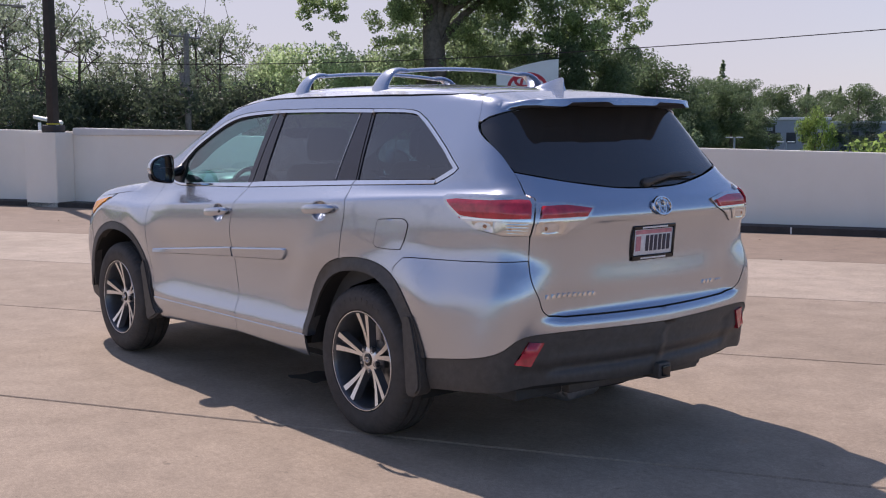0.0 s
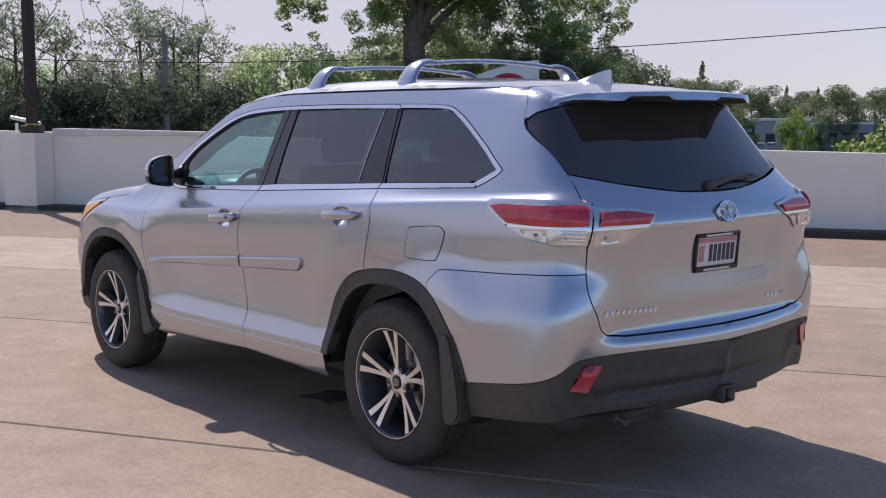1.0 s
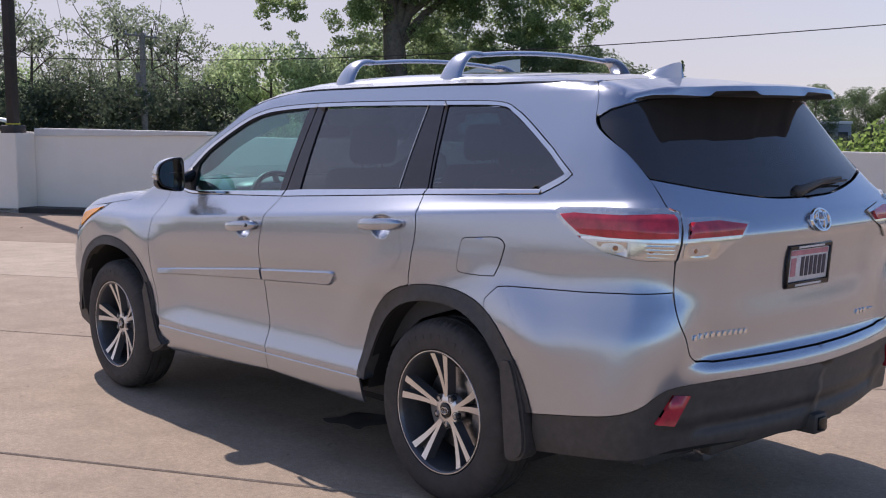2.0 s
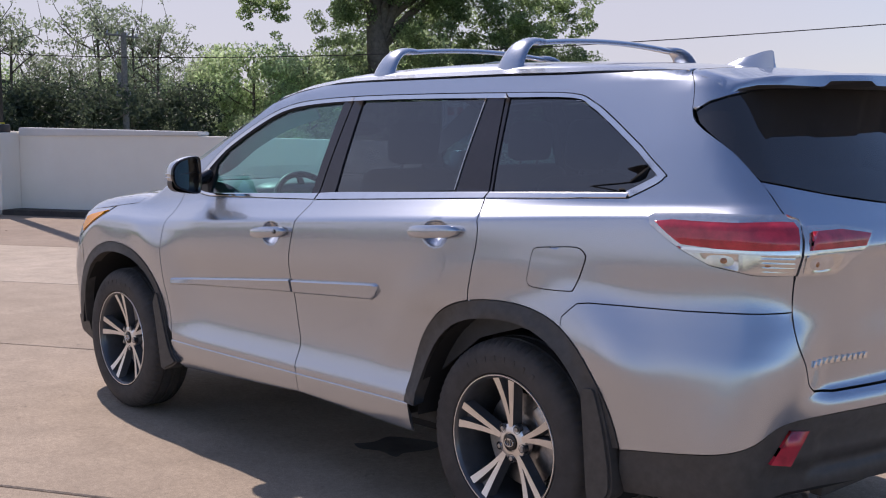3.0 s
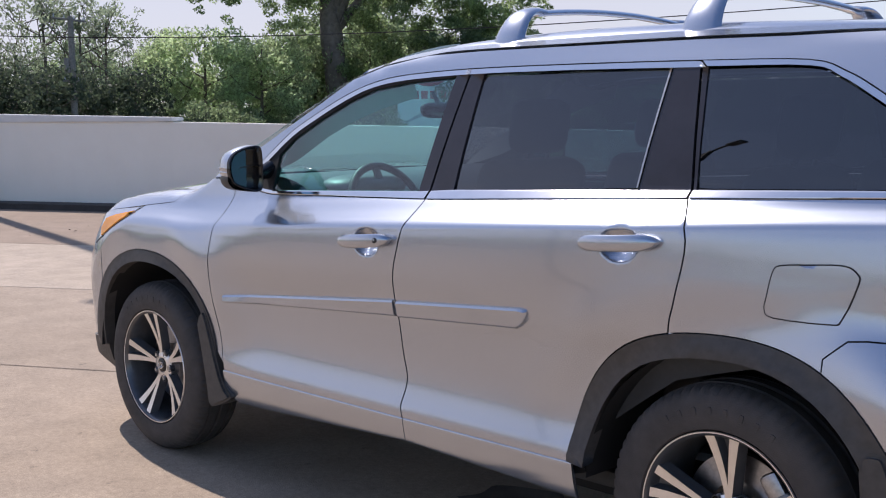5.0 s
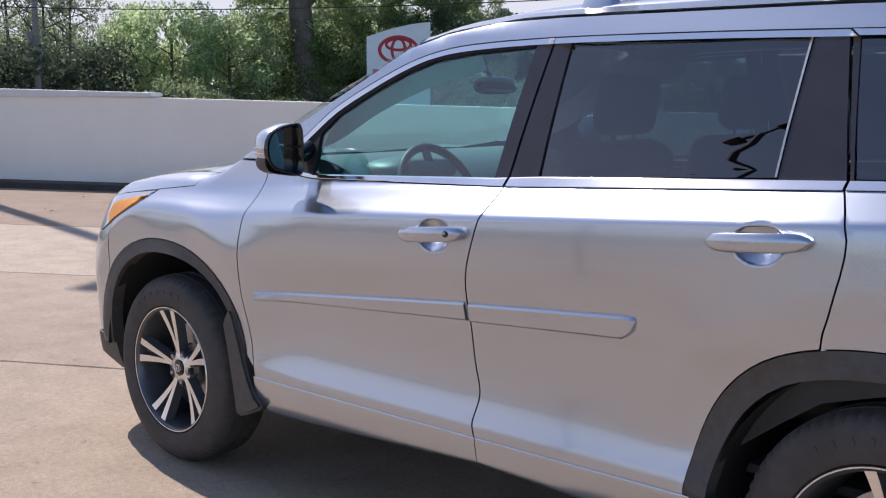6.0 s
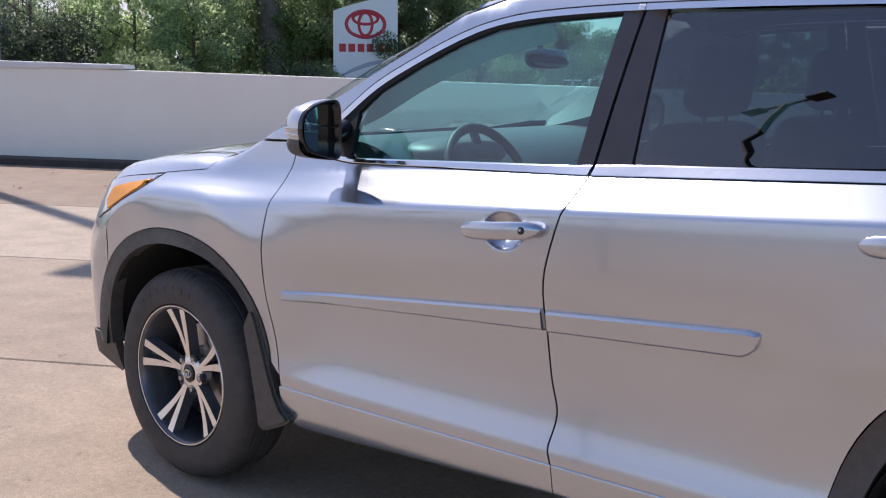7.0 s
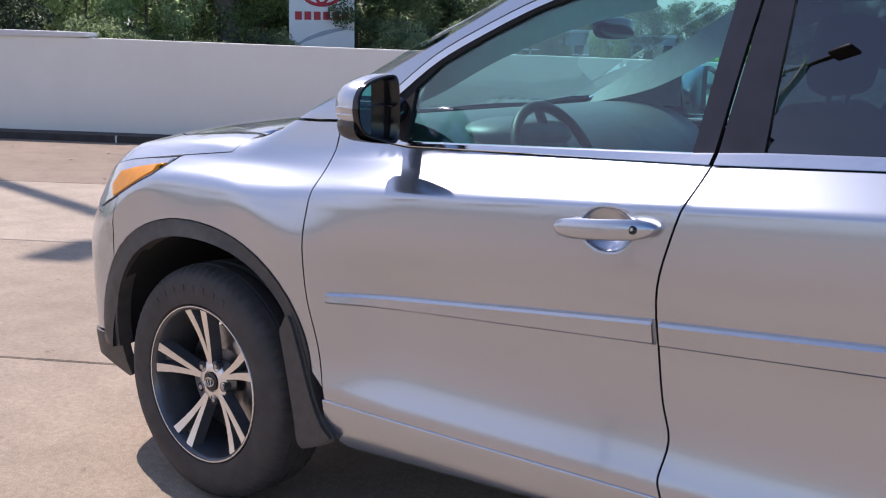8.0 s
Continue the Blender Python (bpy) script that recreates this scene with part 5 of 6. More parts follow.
# interior
part("dashboard", prism(glide([(2.58, 1.10), (2.44, 1.178), (2.29, 1.198), (2.13, 1.186), (2.02, 1.145), (1.94, 1.07), (1.91, .98), (1.93, .80), (2.0, .55), (2.58, .55), (2.58, 1.10)], 3)[:-1], 1.34, pose(0, -.01, 0)), DASH, car, "grey dashboard")
part("instrument_hood", egg(.13, .19, .050, 2.4), DASH, car).matrix_basis = pose(2.02, .37, 1.150)
part("centre_console", box(1.0, .26, .28, pose(1.45, 0, .66), .05), INTERIOR, car)
sw = empty("steering_wheel", pose(1.87, .37, 1.070, 0, -64, 0))
sw.parent = car
rb = bmesh.new()
pts = [(.182 * math.cos(2 * math.pi * i / 40), .182 * math.sin(2 * math.pi * i / 40), 0) for i in range(41)]
tube(pts, .0155, 10, False, rb)
bmesh.ops.remove_doubles(rb, verts=rb.verts, dist=.0005)
part("wheel_rim", rb, SEAT_CLOTH, sw)
part("wheel_boss", egg(.075, .085, .03, 2.6), INTERIOR, sw)
for a in (0, 180, 270):
    part("wheel_spoke", box(.15, .035, .014, pose(.10 * math.cos(math.radians(a)), .10 * math.sin(math.radians(a)), 0, 0, 0, a), .005), INTERIOR, sw)
part("interior_mirror", egg(.018, .145, .034, 3.2), GLOSS_BLACK, car, "interior rear-view mirror").matrix_basis = pose(1.93, 0, 1.455, 0, 8, 8)
part("mirror_stalk", tube([(1.94, 0, 1.47), (1.99, 0, 1.53)], .010, 8), GLOSS_BLACK, car)


def make_seat(name, x, y, width, base=.50, head=True):
    s_ = empty(name, pose(x, y, base))
    s_.parent = car
    part("seat_cushion", box(.52, width, .17, pose(.05, 0, .14, 0, -6, 0), .055, 3), SEAT_CLOTH, s_)
    part("seat_back", box(.15, width * .94, .60, pose(-.27, 0, .46, 0, -16, 0), .06, 3), SEAT_CLOTH, s_)
    if head:
        part("head_rest", box(.10, .26, .19, pose(-.365, 0, .865, 0, -10, 0), .045, 3), SEAT_CLOTH, s_)
        for dy in (-.06, .06):
            part("rest_post", tube([(-.335, dy, .70), (-.36, dy, .80)], .007, 8), STEEL, s_)
    return s_


for y in (.37, -.37):
    make_seat("front_seat", 1.44, y, .52, .53)
    make_seat("middle_seat", .42, y, .50, .53)
third = make_seat("rear_bench", -.38, 0, 1.12, .56, False)
for y in (.32, -.32):
    part("head_rest", box(.09, .24, .15, pose(-.355, y, .80, 0, -10, 0), .04, 3), SEAT_CLOTH, third)
panel("headliner", [(x, ditch_y(x) - .03) for x in roof_xs[1:-1]] + [(1.70, 0)] + [(x, -ditch_y(x) + .04) for x in roof_xs[1:-1][::-1]], TRIM_LIGHT, car, surface=lid, res=.12, off=-.035, thick=.005)
for side in (False, True):
    inner = [(2.40, .660, 1.185), (2.13, .650, 1.250), (1.89, .645, 1.363), (1.66, .625, 1.450), (1.45, .600, 1.500)]
    glass_side = [(2.075, 1.185), (2.035, 1.335), (1.870, 1.424), (1.700, 1.500), (1.450, 1.552)]
    screen_side = [lid([x], [ditch_y(x) - .03])[0] for x in (2.42, 2.25, 2.05, 1.88, 1.72)]
    rows = [[(x, float(skin([x], [z])[0][1]) - .03, z) for x, z in glass_side], inner, [(float(p[0]), float(p[1]), float(p[2]) - .03) for p in screen_side]]
    bm = bmesh.new()
    grid = [[bm.verts.new((x, y * (-RIGHT if side else 1), z)) for x, y, z in glide(r, 4)] for r in rows]
    for a, b in zip(grid[:-1], grid[1:]):
        for k in range(len(a) - 1):
            bm.faces.new((a[k], a[k + 1], b[k + 1], b[k]))
    bmesh.ops.recalc_face_normals(bm, faces=bm.faces)
    bmesh.ops.solidify(bm, geom=bm.faces[:], thickness=.006)
    part("pillar_trim", bm, PILLAR_TRIM, car, "pale front pillar trim")
    panel("door_trim", [(2.2, .5), (.5, .5), (.2, .7), (-.45, .9), (-.45, 1.255), (.2, 1.222), (1.2, 1.182), (2.2, 1.142)], INTERIOR, car, off=-.075, thick=.01, res=.1, mirror=side)

stain = glide([(1.40, .47), (1.36, .38), (1.38, .27), (1.24, .20), (1.12, .18), (1.08, .28), (1.12, .40), (1.10, .47), (1.22, .46), (1.32, .50), (1.40, .47)], 4)[:-1]
st = bmesh.new()
st.faces.new([st.verts.new((x, y, .0025)) for x, y in stain])
st.normal_update()
tagged(part("oil_stain", st, material("oil_stain", (.085, .072, .064), .7, 0, .35, 8), smooth=False), "dark oil stain on the concrete under the car", "stain")

# ---- beyond the parapet ----
GROUND_Z = -5.5
EYE = Vector((-2.4, 3.6, 1.48))


def far_pt(az, dist, z=GROUND_Z):
    a = math.radians(az + .11)
    return Vector((EYE.x + dist * math.cos(a), EYE.y + dist * math.sin(a), z))


def leaf_cloud(name, centres, radii, count, size, mat, parent, rng, droop=0.25):
    """Leaf clumps: bent four-cornered blades strewn through soft balls, thicker towards their skins."""
    c = np.asarray(centres, float)
    r = np.asarray(radii, float)
    w = r ** 2
    idx = rng.choice(len(c), size=count, p=w / w.sum())
    d = rng.normal(size=(count, 3))
    d /= np.linalg.norm(d, axis=1)[:, None]
    rad = r[idx] * rng.uniform(.35, 1.08, count) ** .6
    pos = c[idx] + d * rad[:, None] * np.array([1, 1, .8])
    ax = rng.normal(size=(count, 3)) + d * .6
    ax /= np.linalg.norm(ax, axis=1)[:, None]
    ref = rng.normal(size=(count, 3))
    t = np.cross(ax, ref)
    t /= np.linalg.norm(t, axis=1)[:, None]
    b = np.cross(ax, t)
    sz = size * rng.uniform(.55, 1.35, count)[:, None]
    v = np.empty((count, 4, 3))
    v[:, 0] = pos - t * sz * .5
    v[:, 1] = pos - b * sz * .32 + ax * sz * .08
    v[:, 2] = pos + t * sz * .5 - np.array([0, 0, 1]) * sz * droop * .5
    v[:, 3] = pos + b * sz * .32 + ax * sz * .08
    me = bpy.data.meshes.new(name)
    f = np.arange(count * 4).reshape(-1, 4)
    me.from_pydata(v.reshape(-1, 3).tolist(), [], f.tolist())
    return link_mesh(name, me, mat, parent)


def make_tree(seed, height, spread, clear, count, size, mat, name="tree", trunk_r=.22, limbs=7, lobes=5, airy=0.0, twigs=0):
    rng = np.random.default_rng(seed)
    t = empty(name)
    bm = bmesh.new()
    lean = rng.uniform(-.04, .04, 2) * height
    trunk = [(lean[0] * (u ** 2) + .15 * math.sin(5 * u + seed), lean[1] * u ** 2, height * .86 * u) for u in np.linspace(0, 1, 8)]
    tube(trunk, [trunk_r * (1.15 - 1.0 * u) + .03 for u in np.linspace(0, 1, 8)], 8, bm=bm)
    cs, rs = [], []
    for k in range(limbs):
        u = clear + (.95 - clear) * (k + rng.uniform(0, .7)) / limbs
        i = min(int(u * 7), 6)
        p0 = np.array(trunk[i]) * (1 - (u * 7 - i)) + np.array(trunk[i + 1]) * (u * 7 - i)
        a = k * 2.4 + rng.uniform(-.5, .5)
        reach = spread * (1.05 - .75 * abs((u - clear) / (1 - clear) - .35)) * rng.uniform(.7, 1.1)
        p1 = p0 + np.array([math.cos(a) * reach * .55, math.sin(a) * reach * .55, height * .06])
        p2 = p0 + np.array([math.cos(a) * reach, math.sin(a) * reach, height * rng.uniform(.05, .16)])
        tube([tuple(p0), tuple(p1), tuple(p2)], [trunk_r * (.55 - .3 * u), trunk_r * .25, .02], 6, bm=bm)
        for q in range(twigs):
            f = rng.uniform(.3, 1.0)
            s0 = p0 + (p2 - p0) * f
            s1 = s0 + rng.normal(size=3) * spread * .16 + np.array([0, 0, spread * .16])
            s2 = s1 + rng.normal(size=3) * spread * .13 + np.array([0, 0, spread * .14])
            tube([tuple(s0), tuple(s1), tuple(s2)], [.04, .026, .012], 4, bm=bm)
            cs.append(s2)
            rs.append(spread * rng.uniform(.09, .17))
        for q in range(lobes):
            f = rng.uniform(.4, 1.05)
            cs.append(p0 + (p2 - p0) * f + rng.normal(size=3) * spread * .16)
            rs.append(spread * rng.uniform(.17, .34) * (1 - airy))
    cs.append(np.array(trunk[-1]))
    rs.append(spread * .35)
    part("trunk", bm, BARK, t)
    leaf_cloud("crown", cs, rs, count, size, mat, t, rng)
    return t


def put(thing, at, scale, turn):
    c = copy_thing(thing, pose(*at, 0, 0, turn))
    c.scale = (scale * random.uniform(.9, 1.1), scale * random.uniform(.9, 1.1), scale)
    return c


random.seed(7)
protos = [
    make_tree(1, 14, 4.2, .22, 6200, .24, LEAF_GREY, limbs=13, airy=.35, twigs=4, lobes=3),
    make_tree(2, 14, 4.8, .20, 9500, .30, LEAF, limbs=11),
    make_tree(3, 14, 4.0, .25, 3600, .22, LEAF_GREY, limbs=13, airy=.5, twigs=5, lobes=2, trunk_r=.17),
    make_tree(4, 14, 5.2, .15, 10500, .30, LEAF_DARK, limbs=12),
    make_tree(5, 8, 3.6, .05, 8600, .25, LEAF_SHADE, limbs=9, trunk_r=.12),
    make_tree(6, 8, 3.8, .04, 7600, .27, LEAF_LIGHT, limbs=9, trunk_r=.12),
    make_tree(7, 14, 4.6, .12, 19000, .24, LEAF_FAR, limbs=12, lobes=6),
    make_tree(8, 14, 4.0, .10, 17000, .24, LEAF_FAR, limbs=13, lobes=5),
    make_tree(9, 8, 3.4, .08, 8200, .24, LEAF_DARK, limbs=10, trunk_r=.12),
]
heights = [14, 14, 14, 14, 8, 8, 14, 14, 8]
words = ["tall airy grey-green tree beyond the parapet", "leafy green deciduous tree beyond the parapet", "slim sparse tree beyond the parapet", "dark broad-crowned tree beyond the parapet", "leafy understorey bush with shade put into its dark leaves", "bright green leafy bush", "hazy dull green tree in the far grove", "rounded dull green tree in the far grove", "dull green leafy understorey bush"]
for p, wd in zip(protos, words):
    tagged(p, wd, "tree" if "tree" in wd else "bush", "wood beyond the parapet")
top_az = [-80, -64, -59.7, -57, -54.9, -52, -49.6, -48, -44, -38, -34.5, -31.7, -30.2, -29.0, -28.4, -27.3, -26.4, -25.6, -25.0, -23.8, -22.6, -21.8, -20, -10]
top_z = [5.5, 5.0, 4.6, 3.8, 4.8, 6.4, 9.0, 8.6, 8.4, 8.3, 8.3, 8.6, 7.8, 10.0, 12.2, 13.0, 12.4, 10.0, 7.4, 7.2, 7.8, 11.2, 12.2, 11.0]
first = [True] * 9


def plant(k, at, h, turn):
    s_ = h / heights[k]
    if first[k]:
        first[k] = False
        protos[k].matrix_basis = pose(*at, 0, 0, turn)
        protos[k].scale = (s_, s_, s_)
        return
    put(protos[k], at, s_, turn)


az = -12.0
while az > -84:
    dist = random.uniform(108, 124) if az > -51 else random.uniform(150, 185)
    z = float(np.interp(az, top_az, top_z))
    h = ((z - 1.5) * dist / 110 + 1.5 - GROUND_Z) * 1.12
    kind = random.choice([0, 2, 2, 0]) if az > -30 else random.choice([1, 0, 3, 1]) if az > -45 else random.choice([6, 7])
    plant(kind, far_pt(az + random.uniform(-.3, .3), dist), h * random.uniform(.90, 1.02), random.uniform(0, 360))
    az -= random.uniform(1.15, 1.75) if az > -51 else random.uniform(1.3, 2.0)
az = -12.0
while az > -52:
    z = float(np.interp(az, top_az, top_z)) * .62
    plant(random.choice([3, 1, 3] if az > -31 else [1, 0, 1]), far_pt(az + random.uniform(-.3, .3), random.uniform(132, 150)), (z * 1.3 - GROUND_Z) * random.uniform(.85, 1.05), random.uniform(0, 360))
    az -= random.uniform(1.2, 1.7)
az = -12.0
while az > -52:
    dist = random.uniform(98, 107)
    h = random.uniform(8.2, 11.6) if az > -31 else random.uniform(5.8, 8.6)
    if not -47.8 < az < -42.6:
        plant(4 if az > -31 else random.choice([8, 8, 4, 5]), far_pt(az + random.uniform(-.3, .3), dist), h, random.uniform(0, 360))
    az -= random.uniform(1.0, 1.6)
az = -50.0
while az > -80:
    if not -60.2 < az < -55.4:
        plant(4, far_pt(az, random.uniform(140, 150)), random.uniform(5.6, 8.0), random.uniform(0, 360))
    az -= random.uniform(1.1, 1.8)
# single trees before the far buildings
plant(6, far_pt(-53.9, 128), 12.2, 10)
plant(7, far_pt(-51.6, 122), 11.8, 70)
plant(6, far_pt(-52.6, 126), 10.0, 200)
plant(7, far_pt(-55.0, 132), 9.2, 120)
round_tree = put(protos[5], far_pt(-57.8, 128), 1.0, 33)
round_tree.scale = (.60, .60, 1.12)
# bushes close beyond the parapet
for a_, d_, h_ in ((-63.6, 46, 7.2), (-61.6, 47, 6.3), (-59.9, 50, 5.6), (-58.4, 52, 5.1)):
    plant(5, far_pt(a_, d_), h_, a_ * 37)
# dark crowns behind the cottonwood
for a_, d_, h_ in ((-40.6, 122, 20), (-42.0, 124, 19), (-43.2, 126, 17)):
    plant(3, far_pt(a_, d_), h_, a_ * 53)

# far woods all round, behind the camera too
rng = np.random.default_rng(11)
cs, rs = [], []
for i in range(420):
    a = rng.uniform(-12, 276)
    d = rng.uniform(175, 215)
    p = far_pt(a, d)
    cs.append((p.x, p.y, GROUND_Z + rng.uniform(1, 8)))
    rs.append(rng.uniform(3, 5.5))
woods = leaf_cloud("far_woods", cs, rs, 26000, 1.6, LEAF_DARK, None, rng)
tagged(woods, "distant belt of woods round the deck", "woods", kind="stuff")


# the big cottonwood
def make_cottonwood():
    rng = np.random.default_rng(21)
    t = empty("cottonwood")
    bm = bmesh.new()
    H = 26.0
    cs, rs = [], []
    trunk = glide([(0, 0, 0), (.05, 0, 4), (-.2, 0, 9), (-.55, 0, 13), (-.9, 0, 18), (-1.2, 0, 24)], 4)
    tube(trunk, [.92 + .16 * min(1, i / 11) - .62 * max(0, (i - 13) / 7) for i in range(len(trunk))], 12, bm=bm)
    for x0, z0, dx, dy, dz, r in ((-.3, 10, -5, 1, 6, .34), (-.2, 9.5, 4.5, -1, 7, .42), (.0, 9, 8, 1, 6, .36), (-.4, 12, -4.6, -1, 5.5, .30), (-.5, 14, 5, 2, 7, .28), (-.6, 15, -4, -2, 7, .25), (-.2, 10, 1.5, -3, 8, .35), (0, 11, 10, -1, 5, .30), (-.3, 12, 2, 3, 9, .3), (-.2, 10.5, 6, 2, 9, .3)):
        z0 += 6.0
        r *= 1.5
        pts = glide([(x0, 0, z0), (x0 + dx * .3, dy * .3, z0 + dz * .45), (x0 + dx * .7, dy * .8, z0 + dz * .85), (x0 + dx, dy, z0 + dz)], 3)
        part('limb', tube(pts, [r * (1 - .85 * i / (len(pts) - 1)) for i in range(len(pts))], 7), BARK, t)
        for k in range(6):
            f = rng.uniform(.45, 1.1)
            c = np.array([x0 + dx * f, dy * f + rng.normal() * 1.2, z0 + dz * f ** .9]) + rng.normal(size=3) * 1.0
            cs.append(c)
            rs.append(rng.uniform(1.2, 2.2))
    # low hanging boughs, left apart with gaps between
    for x, z, r, n in ((-12.9, 15.6, 1.5, 8), (-11.4, 14.2, 1.1, 6), (-12.0, 17.0, 1.7, 8), (-10.4, 15.4, 1.2, 6), (-10.6, 17.4, 1.5, 7), (-5.8, 13.4, 1.4, 6), (-4.4, 12.4, 1.2, 6), (-3.2, 11.6, 1.0, 5), (-4.6, 15.4, 1.9, 6), (4.3, 10.0, 1.6, 6), (5.8, 11.2, 1.7, 6), (8.0, 10.5, 1.5, 5), (9.6, 11.0, 1.6, 6), (11.2, 11.8, 1.6, 6), (6.5, 13.5, 2.2, 7), (10.5, 14.5, 2.2, 7), (13.0, 13.0, 1.3, 5), (14.2, 15.0, 1.6, 6), (11.8, 10.4, 1.5, 6), (13.2, 10.9, 1.6, 6), (14.6, 11.4, 1.6, 6), (16.0, 12.2, 1.6, 6), (17.5, 13.2, 1.5, 5), (19.0, 14.2, 1.4, 5), (20.4, 15.4, 1.2, 4), (12.2, 13.2, 2.0, 8), (14.6, 14.2, 2.0, 8), (17.0, 15.6, 2.0, 7), (19.4, 17.0, 1.6, 6), (2.0, 9.0, 1.3, 5), (3.0, 12.5, 1.8, 6), (1.2, 7.4, 1.2, 5), (2.6, 6.4, 1.3, 5), (4.0, 7.6, 1.4, 5)):
        for k in range(n):
            cs.append(np.array([x, rng.uniform(-1.8, 1.8), z + 3.0]) + rng.normal(size=3) * r * .55)
            rs.append(r * rng.uniform(.35, .62))
    for k in range(26):
        cs.append(np.array([rng.uniform(-5.5, 13), rng.uniform(-5, 5), rng.uniform(17, 25)]))
        rs.append(rng.uniform(1.6, 2.6))
    bough = glide([(-.6, 0, 19.5), (-5.5, 0, 23.6), (-10, 0, 22.4), (-12.0, 0, 18.4)], 4)
    part("limb", tube(bough, [.34 - .022 * i for i in range(len(bough))], 7), BARK, t)
    part("trunk", bm, BARK, t)
    leaf_cloud("crown", cs, rs, 105000, .27, LEAF_POPLAR, t, rng)
    return t


cw = make_cottonwood()
cw.matrix_basis = Matrix.Translation(far_pt(-39.7, 112)) @ pose(0, 0, 0, 0, 0, -39.7 - 90)
tagged(cw, "huge cottonwood with a thick bare trunk", "tree")


# spruces
def make_spruce():
    rng = np.random.default_rng(5)
    t = empty("spruce")
    part("trunk", tube([(0, 0, 0), (0, 0, 13)], [.2, .02], 6), BARK, t)
    cs, rs = [], []
    for k in range(260):
        u = rng.uniform(.12, 1)
        a = rng.uniform(0, 6.283)
        r = (1 - u) * 3.7 * rng.uniform(.5, 1)
        cs.append((r * math.cos(a), r * math.sin(a), 13 * u - .15 * r))
        rs.append(.14 + .45 * (1 - u))
    leaf_cloud("crown", cs, rs, 6500, .30, LEAF_DARK, t, rng)
    return t


spruce = tagged(make_spruce(), "dark pointed spruce far off", "spruce", "spruces far off")
spruce.matrix_basis = pose(*far_pt(-53.35, 150))
spruce.scale = (1.15, 1.15, 1.15)
for a, d, s_ in ((-57.2, 190, 1.0), (-54.9, 200, .9), (-58.6, 200, 1.0), (-56.0, 205, .85)):
    c = copy_thing(spruce, pose(*far_pt(a, d)))
    c.scale = (s_, s_, s_)

# utility pole and wires
up = tagged(empty("utility_pole", Matrix.Translation(far_pt(-27.25, 97)) @ pose(0, 0, 0, 0, 0, 28)), "weathered wooden utility pole with cross arms", "utility pole")
part("pole", tube([(0, 0, 0), (0, 0, 14.6)], [.30, .22], 12), POLE_WOOD, up)
for z, w in ((14.35, 4.4), (9.6, 2.0)):
    part("cross_arm", box(.14, w, .16, pose(.12, 0, z), .02), POLE_WOOD, up)
    for k in range(4):
        part("insulator", tube([(.12, -w * .45 + w * .3 * k, z + .08), (.12, -w * .45 + w * .3 * k, z + .32)], [.06, .04], 8), FACADE, up)
part("transformer", tube([(.35, .1, 10.2), (.35, .1, 11.4)], .28, 12), POLE_WOOD, up)
part("guy_wire", tube([(0, 0, 9.5), (0, -3.2, 0)], .02, 5), POLE_DARK, up)


way = math.radians(-57)
across_way, along_way = Vector((math.cos(way), math.sin(way), 0)), Vector((-math.sin(way), math.cos(way), 0))


def wire(lift, s0, s1, dist, r):
    """A hanging cable that runs along the street just beyond the parapet."""
    pts = []
    for i in range(49):
        s_ = s0 + (s1 - s0) * i / 48
        p = across_way * dist + along_way * s_
        pts.append((p.x, p.y, lift + 2.699 - .0463 * s_ + .0026 * s_ * s_ + .00011 * s_ ** 3 * (abs(s_) < 14)))
    return tube(pts, r, 6)


tagged(part("power_cable", wire(0, -13.9, 13.9, 12, .0075), POLE_DARK), "thin dark power cable beyond the parapet", "cable")

# dealer sign: its face looks at the deck
sd = 108
sg_ = tagged(empty("pylon_sign", Matrix.Translation(far_pt(-44.05, sd, 0)) @ pose(0, 0, 0, 0, 0, -44.35 + 90)), "white pylon sign with a red oval emblem", "sign")
top = [(-2.9, 7.55), (-2.2, 7.50), (-1.2, 7.36), (0, 7.10), (1.4, 6.72), (2.9, 6.22)]
part("sign_panel", prism([(2.9, -5.4), (-2.9, -5.4)] + top, .5), SIGN_WHITE, sg_, smooth=False)


def sign_ring(rx, ry, w, x, z):
    b = ring_bm(rx, ry, w, .04, 40)
    bmesh.ops.transform(b, matrix=pose(x, .24, z, -90, 0, 0), verts=b.verts)
    return b


part("emblem_ring", sign_ring(1.72, 1.16, .36, 0, 5.05), SIGN_RED, sg_)
part("emblem_ring", sign_ring(.60, 1.02, .30, 0, 5.05), SIGN_RED, sg_)
part("emblem_ring", sign_ring(1.12, .50, .30, 0, 5.55), SIGN_RED, sg_)
for k in range(6):
    part("letter_bar", box(.60, .05, .72, pose(-2.08 + .83 * k, .27, 2.95), .01, 1), SIGN_RED, sg_, smooth=False)
sw_ = glide([(-2.6, .2), (-1.2, 1.1), (.6, 1.75), (2.3, 1.95)], 6)
sw_bm = bmesh.new()
for a, b in zip(sw_[:-1], sw_[1:]):
    w0 = .10 + .30 * math.sin(math.pi * (a[0] + 2.6) / 5.2)
    w1 = .10 + .30 * math.sin(math.pi * min((b[0] + 2.6) / 5.2, 1))
    sw_bm.faces.new([sw_bm.verts.new((-x, .262, z)) for x, z in ((a[0], a[1] - w0), (b[0], b[1] - w1), (b[0], b[1]), (a[0], a[1]))])
part("sign_swoosh", sw_bm, SIGN_GREY, sg_, "grey swoosh", smooth=False)

